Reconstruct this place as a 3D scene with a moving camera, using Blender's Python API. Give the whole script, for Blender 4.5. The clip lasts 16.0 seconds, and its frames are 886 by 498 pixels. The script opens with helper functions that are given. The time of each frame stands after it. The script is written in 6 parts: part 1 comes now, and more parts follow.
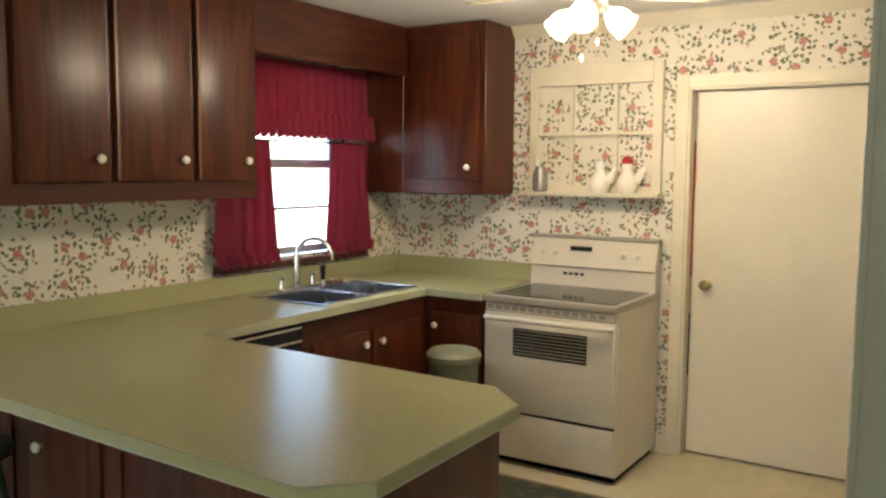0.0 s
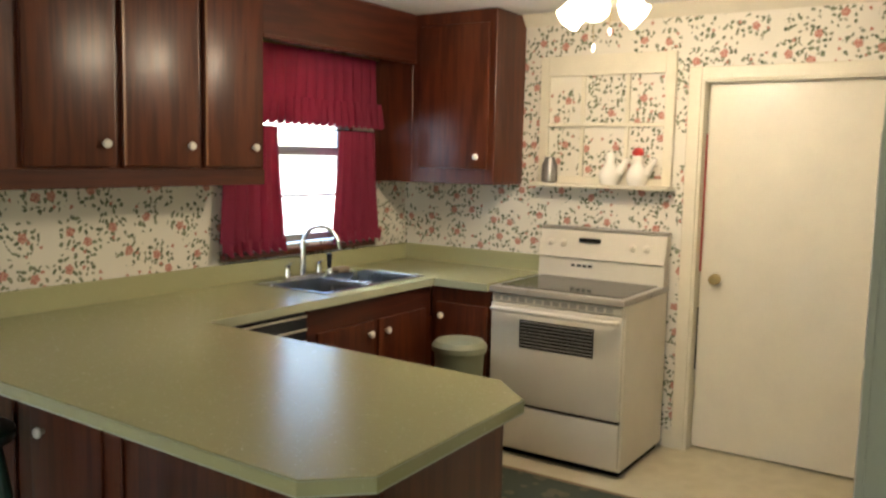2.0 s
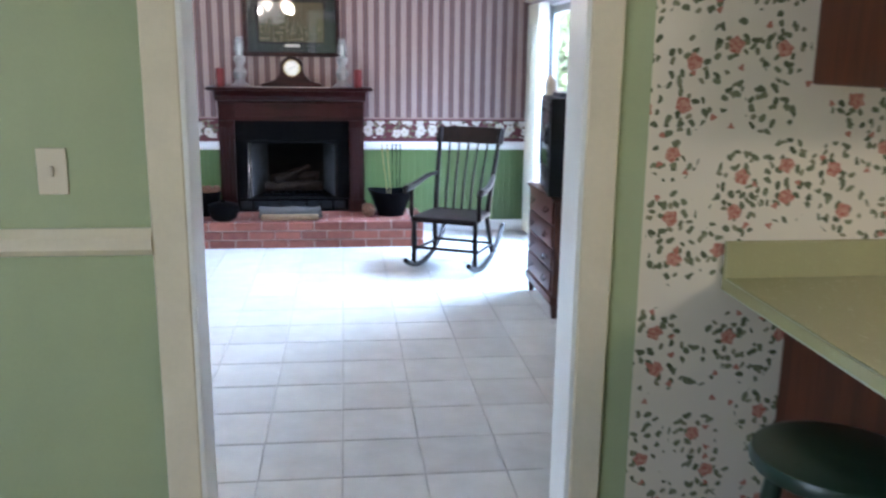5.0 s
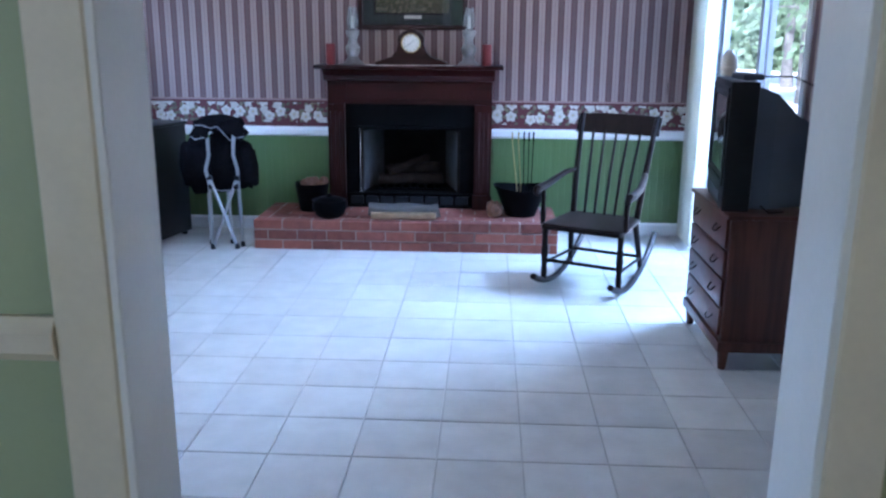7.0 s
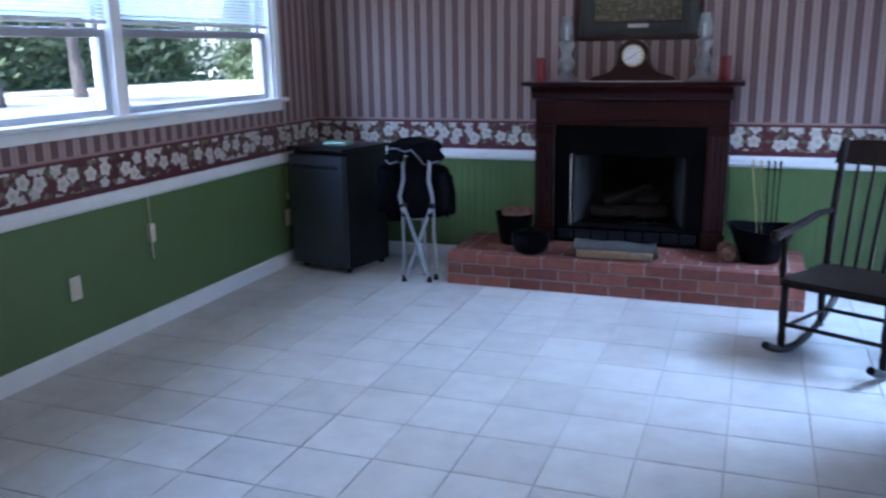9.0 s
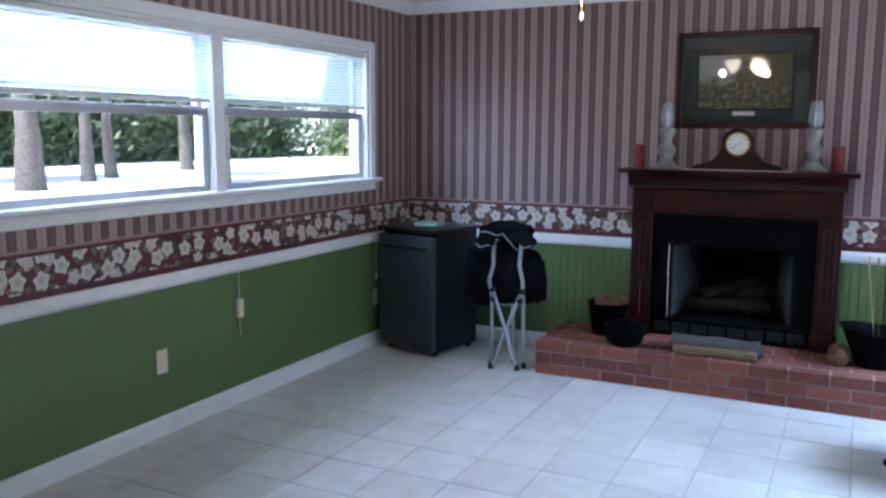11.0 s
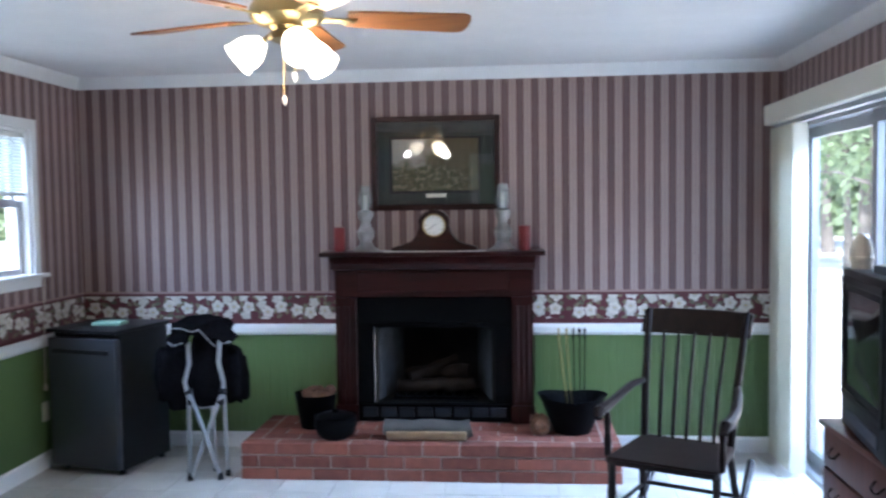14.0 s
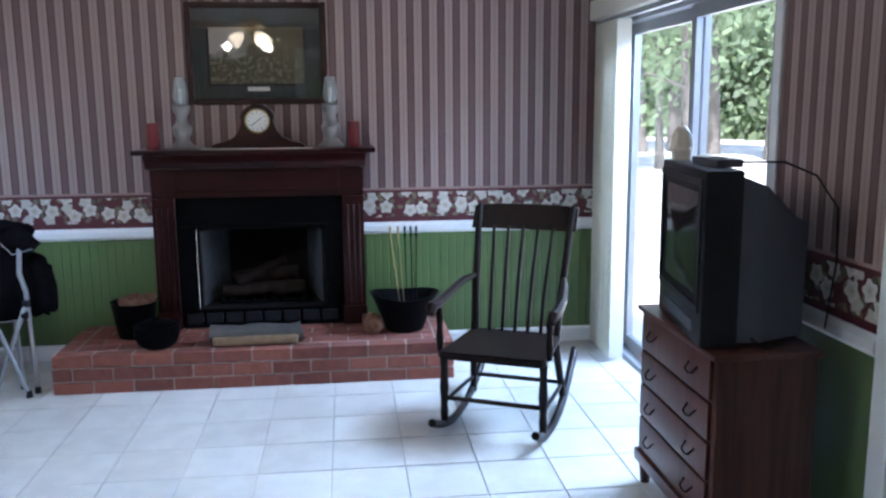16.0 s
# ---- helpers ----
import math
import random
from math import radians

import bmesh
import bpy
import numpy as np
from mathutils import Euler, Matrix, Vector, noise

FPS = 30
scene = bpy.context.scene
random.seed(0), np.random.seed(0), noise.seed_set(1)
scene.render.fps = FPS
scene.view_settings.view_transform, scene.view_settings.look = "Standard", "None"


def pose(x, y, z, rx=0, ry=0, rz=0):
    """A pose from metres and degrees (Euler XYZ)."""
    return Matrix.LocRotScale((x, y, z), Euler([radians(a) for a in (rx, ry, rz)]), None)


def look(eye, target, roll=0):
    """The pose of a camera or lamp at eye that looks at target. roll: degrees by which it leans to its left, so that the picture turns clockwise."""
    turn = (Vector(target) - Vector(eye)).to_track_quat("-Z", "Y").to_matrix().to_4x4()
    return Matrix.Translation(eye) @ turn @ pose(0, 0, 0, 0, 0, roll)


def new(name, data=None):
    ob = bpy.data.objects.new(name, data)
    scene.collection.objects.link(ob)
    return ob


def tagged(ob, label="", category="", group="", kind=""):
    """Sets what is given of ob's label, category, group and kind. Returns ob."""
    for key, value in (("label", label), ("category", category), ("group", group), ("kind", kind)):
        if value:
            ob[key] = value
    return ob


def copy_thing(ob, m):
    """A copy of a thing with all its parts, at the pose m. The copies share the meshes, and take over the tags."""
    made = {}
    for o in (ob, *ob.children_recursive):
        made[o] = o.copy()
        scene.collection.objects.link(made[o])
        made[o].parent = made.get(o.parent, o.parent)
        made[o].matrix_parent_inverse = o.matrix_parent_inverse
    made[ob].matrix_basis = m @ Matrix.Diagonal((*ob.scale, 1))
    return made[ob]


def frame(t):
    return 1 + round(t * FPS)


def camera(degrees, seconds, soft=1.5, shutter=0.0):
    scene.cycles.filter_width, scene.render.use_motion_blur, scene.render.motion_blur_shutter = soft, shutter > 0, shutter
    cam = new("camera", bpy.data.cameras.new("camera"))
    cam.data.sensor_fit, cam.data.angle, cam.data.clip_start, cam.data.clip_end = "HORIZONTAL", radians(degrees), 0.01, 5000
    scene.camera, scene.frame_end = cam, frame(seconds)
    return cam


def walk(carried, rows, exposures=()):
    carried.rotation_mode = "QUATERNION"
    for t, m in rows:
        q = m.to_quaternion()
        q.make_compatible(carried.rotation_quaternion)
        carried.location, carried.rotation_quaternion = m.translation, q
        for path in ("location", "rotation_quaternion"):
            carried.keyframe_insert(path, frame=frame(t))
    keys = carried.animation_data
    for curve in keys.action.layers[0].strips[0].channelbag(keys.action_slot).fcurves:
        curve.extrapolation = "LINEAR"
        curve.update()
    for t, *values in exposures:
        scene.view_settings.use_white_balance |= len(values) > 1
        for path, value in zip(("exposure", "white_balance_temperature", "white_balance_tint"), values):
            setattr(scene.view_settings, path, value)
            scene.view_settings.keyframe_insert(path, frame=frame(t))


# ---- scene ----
cam = camera(55.64, 16.0, soft=2.4, shutter=0.4)
PATH = [
    (0, (0.806, -3.319, 1.595), (2.477, -2.237, 1.403), 0.40),
    (0.5, (0.798, -3.314, 1.603), (2.484, -2.247, 1.468), 1.00),
    (1, (0.792, -3.319, 1.596), (2.487, -2.258, 1.534), 1.10),
    (1.5, (0.797, -3.308, 1.590), (2.481, -2.235, 1.487), 1.10),
    (2, (0.837, -3.308, 1.599), (2.494, -2.211, 1.380), 1.20),
    (2.5, (0.910, -3.191, 1.557), (2.469, -1.982, 1.232), 1.40),
    (3, (0.930, -3.068, 1.545), (2.242, -1.616, 1.132), 2.30),
    (3.5, (1.010, -2.905, 1.475), (2.032, -1.230, 1.094), 2.80),
    (4, (1.013, -2.671, 1.523), (1.759, -0.861, 1.112), 2.80),
    (4.5, (0.990, -2.433, 1.517), (1.436, -0.532, 1.085), 1.00),
    (5, (1.102, -2.174, 1.504), (1.330, -0.236, 1.063), 0.70),
    (5.2, (1.160, -2.061, 1.506), (1.303, -0.112, 1.078), 0.10),
    (7.3, (1.274, -1.012, 1.466), (1.148, 0.911, 0.931), 0.30),
    (7.4, (1.290, -0.967, 1.453), (1.153, 0.950, 0.900), 0.30),
    (7.5, (1.288, -0.912, 1.450), (1.133, 1.007, 0.909), 0.60),
    (8, (1.340, -0.715, 1.450), (1.003, 1.189, 0.940), -0.20),
    (8.5, (1.405, -0.530, 1.480), (0.884, 1.339, 0.995), -0.95),
    (9, (1.410, -0.375, 1.475), (0.729, 1.448, 1.012), -0.95),
    (9.5, (1.360, -0.280, 1.460), (0.514, 1.476, 1.013), 0.10),
    (9.7, (1.360, -0.274, 1.460), (0.494, 1.480, 1.013), 0.10),
    (11.8, (1.325, -0.241, 1.500), (0.420, 1.523, 1.315), -0.20),
    (12, (1.315, -0.235, 1.500), (0.390, 1.529, 1.315), -0.20),
    (12.5, (1.180, -0.165, 1.510), (0.448, 1.691, 1.364), -0.30),
    (13, (1.090, -0.100, 1.550), (0.511, 1.812, 1.453), -0.40),
    (13.5, (1.120, -0.030, 1.560), (0.735, 1.930, 1.458), -0.80),
    (14, (1.172, -0.033, 1.541), (0.995, 1.957, 1.436), -0.80),
    (14.5, (1.202, 0.065, 1.515), (1.219, 2.061, 1.380), -0.60),
    (15, (1.209, 0.098, 1.521), (1.343, 2.084, 1.333), -0.50),
    (15.5, (1.189, 0.102, 1.520), (1.370, 2.074, 1.242), -0.60),
    (16, (1.175, 0.092, 1.503), (1.395, 2.051, 1.163), -0.50),
]
walk(cam, [(t, look(eye, target, roll)) for t, eye, target, roll in PATH],
     exposures=[(0.0, 2.5, 6300, 10), (3.0, 2.7, 6000, 11), (4.5, 2.85, 5500, 15), (5.2, 2.6, 5300, 16), (7.3, 1.9, 4650, 17), (9.7, 1.3, 5000, 19), (12.0, 1.85, 5350, 14), (14.5, 1.9, 5350, 14), (16.0, 1.65, 5400, 15)])

# ---- plan, in metres ----
XL, XR, YW, ZD = -1.65, 2.767, 5.188, 2.38      # den: side walls, far wall, ceiling
XS, ZK = 5.37, 2.44                             # kitchen: range wall, ceiling
WT = 0.14                                       # wall thickness
DX0, DX1, DZ = 0.70, 1.73, 2.06                 # opening between kitchen and den
KX0, KY0 = -2.0, -5.2                           # far ends of the dining side

# ---- world and light ----
world = bpy.data.worlds.new("sky")
scene.world = world
world.use_nodes = True
nt = world.node_tree
sky = nt.nodes.new("ShaderNodeTexSky")
sky.sky_type = "NISHITA"
sky.sun_disc = False
sky.sun_elevation, sky.sun_rotation = radians(55), radians(197)
nt.links.new(sky.outputs["Color"], nt.nodes["Background"].inputs["Color"])
nt.nodes["Background"].inputs["Strength"].default_value = 0.15


def lamp(name, kind, m, power, colour, **more):
    data = bpy.data.lights.new(name, kind)
    data.energy, data.color = power, colour
    for k, v in more.items():
        if k == "size":
            data.size = v
        elif k == "size_y":
            data.shape, data.size_y = "RECTANGLE", v
        elif k == "radius":
            data.shadow_soft_size = v
        elif k == "angle":
            data.angle = v
    ob = new(name, data)
    ob.matrix_world = m
    return ob


lamp("sun", "SUN", look((0, 0, 10), (1.0, 3.2, 5.2)), 5.0, (1.0, 0.95, 0.87), angle=radians(2))
DAY = (0.62, 0.80, 1.0)
lamp("daylight_den_blinds", "AREA", look((XL - 0.30, 3.16, 1.84), (2.0, 3.16, 1.0)), 2.4, DAY, size=2.8, size_y=0.28)
lamp("daylight_den_window", "AREA", look((XL - 1.0, 2.7, 2.35), (0.9, 1.6, 0.0)), 34, DAY, size=2.6, size_y=0.9)
lamp("daylight_sliding_door", "AREA", look((XR + 1.6, 4.05, 2.9), (-0.4, 3.0, 0.1)), 88, DAY, size=2.0, size_y=0.8)
lamp("daylight_kitchen_window", "AREA", look((4.37, 0.75, 2.65), (4.1, -0.7, 0.9)), 8, DAY, size=0.9, size_y=0.6)
lamp("daylight_dining_window", "AREA", look((KX0 - 0.06, -3.3, 1.5), (3.0, -2.6, 1.0)), 5.5, (1.0, 0.94, 0.84), size=1.7, size_y=1.1)
WARM = (1.0, 0.81, 0.58)
KITCHEN_BULB, DEN_BULB = 2.9, 2.2

# ---- materials ----
MATS = {}


class Nodes:
    """A small wrapper to write node materials in few words."""
    def __init__(self, name, rough=0.6, metal=0.0, colour=(0.5, 0.5, 0.5)):
        self.m = bpy.data.materials.new(name)
        self.m.use_nodes = True
        self.t = self.m.node_tree
        self.b = self.t.nodes["Principled BSDF"]
        self.b.inputs["Roughness"].default_value = rough
        self.b.inputs["Metallic"].default_value = metal
        self.b.inputs["Base Color"].default_value = (*colour, 1)
        MATS[name] = self.m

    def n(self, kind, **inputs):
        node = self.t.nodes.new("ShaderNode" + kind)
        for k, v in inputs.items():
            if k == "_operation":
                node.operation = v
            elif k == "_data_type":
                node.data_type = v
            elif k == "_blend_type":
                node.blend_type = v
            elif k == "_voronoi_dimensions":
                node.voronoi_dimensions = v
        for k, v in inputs.items():
            if k[0] != "_":
                key = int(k[1:]) if k[0] == "i" and k[1:].isdigit() else k.replace("__", " ")
                if isinstance(v, bpy.types.NodeSocket):
                    self.t.links.new(v, node.inputs[key])
                else:
                    node.inputs[key].default_value = v
        return node

    def math(self, op, a, b=0.0):
        return self.n("Math", _operation=op, i0=a, i1=b).outputs[0]

    def mix(self, f, a, b, blend="MIX"):
        node = self.n("Mix", _data_type="RGBA", _blend_type=blend)
        for i, v in ((0, f), (6, a), (7, b)):
            if isinstance(v, bpy.types.NodeSocket):
                self.t.links.new(v, node.inputs[i])
            else:
                node.inputs[i].default_value = v if i == 0 else (*v[:3], 1)
        return node.outputs[2]

    def noise(self, v, scale, detail=3.0, rough=0.55):
        return self.n("TexNoise", Vector=v, Scale=scale, Detail=detail, Roughness=rough).outputs["Fac"]

    def ramp(self, f, *stops):
        node = self.n("ValToRGB", Fac=f)
        e = node.color_ramp.elements
        while len(e) < len(stops):
            e.new(0.5)
        for el, (p, c) in zip(e, stops):
            el.position, el.color = p, (*c, 1)
        return node.outputs["Color"]

    def step(self, f, lo, hi):
        node = self.n("MapRange", Value=f, i1=lo, i2=hi)
        node.clamp = True
        return node.outputs[0]

    def where(self):
        return self.n("NewGeometry").outputs["Position"]

    def object(self):
        return self.n("TexCoord").outputs["Object"]

    def scaled(self, v, s):
        return self.n("Mapping", Vector=v, Scale=s).outputs[0]

    def xyz(self, v):
        return self.n("SeparateXYZ", Vector=v).outputs

    def join(self, x, y, z=0.0):
        return self.n("CombineXYZ", X=x, Y=y, Z=z).outputs[0]

    def colour(self, c):
        self.t.links.new(c, self.b.inputs["Base Color"])

    def rough(self, f, lo, hi):
        self.t.links.new(self.n("MapRange", Value=f, i3=lo, i4=hi).outputs[0], self.b.inputs["Roughness"])

    def bump(self, h, strength=0.2, distance=0.002):
        node = self.n("Bump", Height=h, Strength=strength, Distance=distance)
        self.t.links.new(node.outputs[0], self.b.inputs["Normal"])


def plain(name, colour, rough=0.5, metal=0.0, vary=0.12, scale=6.0, bump=0.05, coord="where", uneven=1.0):
    k = Nodes(name, rough, metal, colour)
    v = k.where() if coord == "where" else k.object()
    a, b = k.noise(v, scale), k.noise(v, scale * 14, 2.0)
    f = k.math("ADD", k.math("MULTIPLY", a, 0.7), k.math("MULTIPLY", b, 0.3))
    k.colour(k.mix(k.step(f, 0.3, 0.7), [c * (1 - vary) for c in colour], [min(1, c * (1 + vary)) for c in colour]))
    k.rough(a, max(0.02, rough - 0.07 * uneven), min(1, rough + 0.09 * uneven))
    if bump:
        k.bump(b, bump)
    return k.m


def wood(name, dark, light, rough=0.3, axis=2, scale=1.0, plank=0.0):
    k = Nodes(name, rough)
    s = [9.0 * scale] * 3
    s[axis] = 0.8 * scale
    v = k.scaled(k.where(), s)
    wob = k.noise(v, 1.4, 4.0)
    fine = k.noise(k.scaled(k.where(), [q * 9 if i != axis else q * 4 for i, q in enumerate(s)]), 1.0, 2.0)
    rings = k.math("SINE", k.math("MULTIPLY", wob, 26.0))
    f = k.math("ADD", k.math("MULTIPLY", rings, 0.13), k.math("ADD", k.math("MULTIPLY", fine, 0.35), k.math("MULTIPLY", wob, 0.4)))
    k.colour(k.ramp(f, (0.1, dark), (0.75, light)))
    k.rough(fine, rough - 0.06, rough + 0.12)
    k.bump(fine, 0.12, 0.0008)
    k.b.inputs["Coat Weight"].default_value = 0.06
    k.b.inputs["Specular IOR Level"].default_value = 0.36
    k.b.inputs["Coat Roughness"].default_value = 0.25
    return k.m


def bloom(k, uv, scale, random, petals, seed, deep=0.2):
    """Flowers strewn over a wall: how far out along the petals each point lies (0 centre, 1 tip), metres from the centre, and a random colour."""
    moved = k.n("VectorMath", _operation="ADD", i0=uv, i1=(seed, seed * 0.37, 0)).outputs[0]
    v = k.n("TexVoronoi", _voronoi_dimensions="2D", Vector=moved, Scale=scale, Randomness=random)
    q = k.xyz(k.n("VectorMath", _operation="SUBTRACT", i0=moved, i1=v.outputs["Position"]).outputs[0])
    pick = k.xyz(v.outputs["Color"])
    turn = k.math("ADD", k.math("MULTIPLY", k.math("ARCTAN2", q[1], q[0]), petals), k.math("MULTIPLY", pick[2], 6.28))
    metres = k.math("DIVIDE", v.outputs["Distance"], scale)
    lobes = k.math("ADD", 1.0 - deep, k.math("MULTIPLY", k.math("COSINE", turn), deep))
    return k.math("DIVIDE", metres, lobes), metres, pick


def floral(name, axis):
    """Cream paper with sprays of salmon roses, small buds and green leaves."""
    k = Nodes(name, 0.62)
    p = k.xyz(k.where())
    uv = k.join(p[axis], p[2])
    wob = k.n("TexNoise", Vector=uv, Scale=38.0, Detail=2.0).outputs["Color"]
    wuv = k.n("VectorMath", _operation="ADD", i0=uv, i1=k.n("VectorMath", _operation="MULTIPLY", i0=wob, i1=(0.016, 0.016, 0)).outputs[0]).outputs[0]
    rose, far, pick = bloom(k, wuv, 6.7, 0.75, 5.0, 0.0, 0.09)
    bud, _, bpick = bloom(k, wuv, 15.0, 0.9, 3.0, 3.1)
    leaf, _, lpick = bloom(k, wuv, 31.0, 0.9, 2.0, 5.7)
    leaf2, _, mpick = bloom(k, wuv, 33.0, 0.9, 2.0, 9.3)
    near = k.math("LESS_THAN", far, 0.076)
    lf = k.math("MULTIPLY", k.math("MULTIPLY", k.math("LESS_THAN", leaf, 0.0118), near), k.math("GREATER_THAN", lpick[0], 0.38))
    lf2 = k.math("MULTIPLY", k.math("MULTIPLY", k.math("LESS_THAN", leaf2, 0.0095), near), k.math("GREATER_THAN", mpick[0], 0.45))
    bd = k.math("MULTIPLY", k.math("LESS_THAN", bud, 0.010), k.math("GREATER_THAN", bpick[0], 0.7))
    rs = k.math("MULTIPLY", k.math("LESS_THAN", rose, 0.023), k.math("GREATER_THAN", pick[0], 0.12))
    paper = k.mix(k.noise(uv, 5.0), (0.66, 0.61, 0.51), (0.74, 0.69, 0.59))
    green = k.mix(lpick[1], (0.075, 0.092, 0.045), (0.19, 0.21, 0.12))
    dull = k.mix(mpick[1], (0.10, 0.115, 0.06), (0.24, 0.23, 0.14))
    red = k.mix(k.step(k.noise(wuv, 95.0, 2.0), 0.38, 0.62), (0.38, 0.115, 0.08), (0.56, 0.32, 0.24))
    c = k.mix(lf2, paper, dull)
    c = k.mix(lf, c, green)
    c = k.mix(bd, c, (0.42, 0.17, 0.12))
    k.colour(k.mix(rs, c, red))
    k.bump(k.noise(uv, 160.0), 0.05, 0.0005)
    return k.m


def striped(name, axis):
    k = Nodes(name, 0.55)
    p = k.xyz(k.where())
    f = k.math("FRACT", k.math("MULTIPLY", k.math("ADD", p[axis], 40.0), 1 / 0.092))
    tan = (0.36, 0.275, 0.25)
    mauve = (0.125, 0.075, 0.072)
    wine = (0.085, 0.022, 0.026)
    body = k.mix(k.math("GREATER_THAN", f, 0.52), tan, mauve)
    edge = k.math("LESS_THAN", k.math("ABSOLUTE", k.math("SUBTRACT", f, 0.56)), 0.045)
    edge2 = k.math("LESS_THAN", k.math("ABSOLUTE", k.math("SUBTRACT", f, 0.96)), 0.035)
    thin = k.math("LESS_THAN", k.math("ABSOLUTE", k.math("SUBTRACT", f, 0.26)), 0.03)
    body = k.mix(thin, body, (0.27, 0.19, 0.175))
    body = k.mix(k.math("MAXIMUM", edge, edge2), body, wine)
    body = k.mix(k.math("MULTIPLY", k.noise(k.where(), 3.0), 0.25), body, (0.2, 0.15, 0.14))
    k.colour(body)
    k.bump(k.noise(k.where(), 180.0), 0.05, 0.0005)
    return k.m


def blossoms(name, axis):
    """Wine-red border paper with large white five-petalled flowers and dull green leaves."""
    k = Nodes(name, 0.5)
    p = k.xyz(k.where())
    uv = k.join(p[axis], p[2])
    wob = k.n("TexNoise", Vector=uv, Scale=24.0, Detail=2.0).outputs["Color"]
    wuv = k.n("VectorMath", _operation="ADD", i0=uv, i1=k.n("VectorMath", _operation="MULTIPLY", i0=wob, i1=(0.014, 0.014, 0)).outputs[0]).outputs[0]
    fl, far, pick = bloom(k, wuv, 9.6, 0.55, 5.0, 1.3, 0.13)
    fl2, far2, pick2 = bloom(k, wuv, 9.0, 0.6, 5.0, 4.4, 0.13)
    lf, _, lpick = bloom(k, wuv, 24.0, 0.8, 2.0, 7.9)
    mid = k.math("LESS_THAN", k.math("ABSOLUTE", k.math("SUBTRACT", p[2], 0.902)), 0.074)
    top = k.math("GREATER_THAN", p[2], 0.992)
    white = k.math("MULTIPLY", k.math("LESS_THAN", fl, 0.041), mid)
    white2 = k.math("MULTIPLY", k.math("MULTIPLY", k.math("LESS_THAN", fl2, 0.036), mid), k.math("GREATER_THAN", pick2[0], 0.5))
    leaf = k.math("MULTIPLY", k.math("MULTIPLY", k.math("LESS_THAN", lf, 0.020), mid), k.math("GREATER_THAN", lpick[1], 0.25))
    core = k.math("MULTIPLY", k.math("LESS_THAN", far, 0.006), mid)
    c = k.mix(leaf, (0.085, 0.014, 0.02), k.mix(lpick[0], (0.055, 0.065, 0.04), (0.20, 0.17, 0.10)))
    vein = k.noise(wuv, 70.0, 2.0)
    c = k.mix(white2, c, k.mix(vein, (0.36, 0.35, 0.30), (0.60, 0.58, 0.52)))
    c = k.mix(white, c, k.mix(k.step(fl, 0.006, 0.034), k.mix(vein, (0.30, 0.29, 0.24), (0.50, 0.48, 0.42)), (0.60, 0.58, 0.52)))
    c = k.mix(core, c, (0.42, 0.34, 0.14))
    k.colour(k.mix(top, c, (0.30, 0.20, 0.18)))
    return k.m


floral("floral_paper_x", 0), floral("floral_paper_y", 1)
striped("striped_paper_x", 0), striped("striped_paper_y", 1)
blossoms("border_paper_x", 0), blossoms("border_paper_y", 1)
plain("white_paint", (0.74, 0.75, 0.74), 0.38, vary=0.05)
plain("cream_paint", (0.70, 0.64, 0.50), 0.4, vary=0.06)
plain("ceiling_paint", (0.72, 0.71, 0.69), 0.85, vary=0.04, bump=0.25)
plain("green_paint", (0.10, 0.155, 0.052), 0.42, vary=0.06)
plain("pale_green_paint", (0.36, 0.42, 0.25), 0.5, vary=0.05)
plain("grey_green_paint", (0.40, 0.42, 0.34), 0.5, vary=0.05)
plain("door_paint", (0.72, 0.66, 0.54), 0.32, vary=0.04)
wood("cherry_wood", (0.040, 0.0085, 0.0037), (0.125, 0.031, 0.0105), 0.29)
wood("cherry_wood_flat", (0.036, 0.0085, 0.004), (0.090, 0.021, 0.009), 0.32, axis=0)
wood("light_edge_wood", (0.12, 0.045, 0.015), (0.24, 0.10, 0.035), 0.3)
wood("mantel_wood", (0.009, 0.0016, 0.0016), (0.034, 0.0055, 0.005), 0.32, axis=0)
wood("mantel_wood_tall", (0.009, 0.0016, 0.0016), (0.034, 0.0055, 0.005), 0.32, axis=2)
wood("chair_wood", (0.005, 0.0025, 0.0022), (0.014, 0.0062, 0.005), 0.36)
wood("dresser_wood", (0.045, 0.015, 0.011), (0.11, 0.040, 0.028), 0.34, axis=2)
wood("blade_wood", (0.16, 0.06, 0.02), (0.33, 0.14, 0.045), 0.35, axis=0)
plain("laminate_green", (0.37, 0.36, 0.19), 0.27, vary=0.02, scale=120.0, bump=0.0, uneven=0.1)
plain("laminate_edge", (0.36, 0.37, 0.25), 0.35, vary=0.03, scale=4.0)
plain("enamel_almond", (0.66, 0.60, 0.49), 0.22, vary=0.03)
plain("enamel_grey", (0.34, 0.31, 0.26), 0.3, vary=0.04)
plain("black_glass", (0.012, 0.012, 0.013), 0.06, vary=0.05)
plain("black_metal", (0.0035, 0.0035, 0.004), 0.55, vary=0.2)
plain("black_plastic", (0.016, 0.017, 0.020), 0.35, vary=0.15)
plain("grey_plastic", (0.055, 0.068, 0.092), 0.42, vary=0.1)
plain("fridge_door", (0.030, 0.034, 0.043), 0.34, vary=0.04, bump=0.0, uneven=0.15)
plain("chrome", (0.75, 0.75, 0.76), 0.12, metal=1.0, vary=0.03)
plain("steel", (0.55, 0.56, 0.58), 0.24, metal=1.0, vary=0.05)
plain("aluminium", (0.42, 0.43, 0.45), 0.4, metal=0.7, vary=0.05)
plain("brass", (0.38, 0.29, 0.13), 0.3, metal=1.0, vary=0.1)
plain("porcelain", (0.78, 0.74, 0.66), 0.14, vary=0.03)
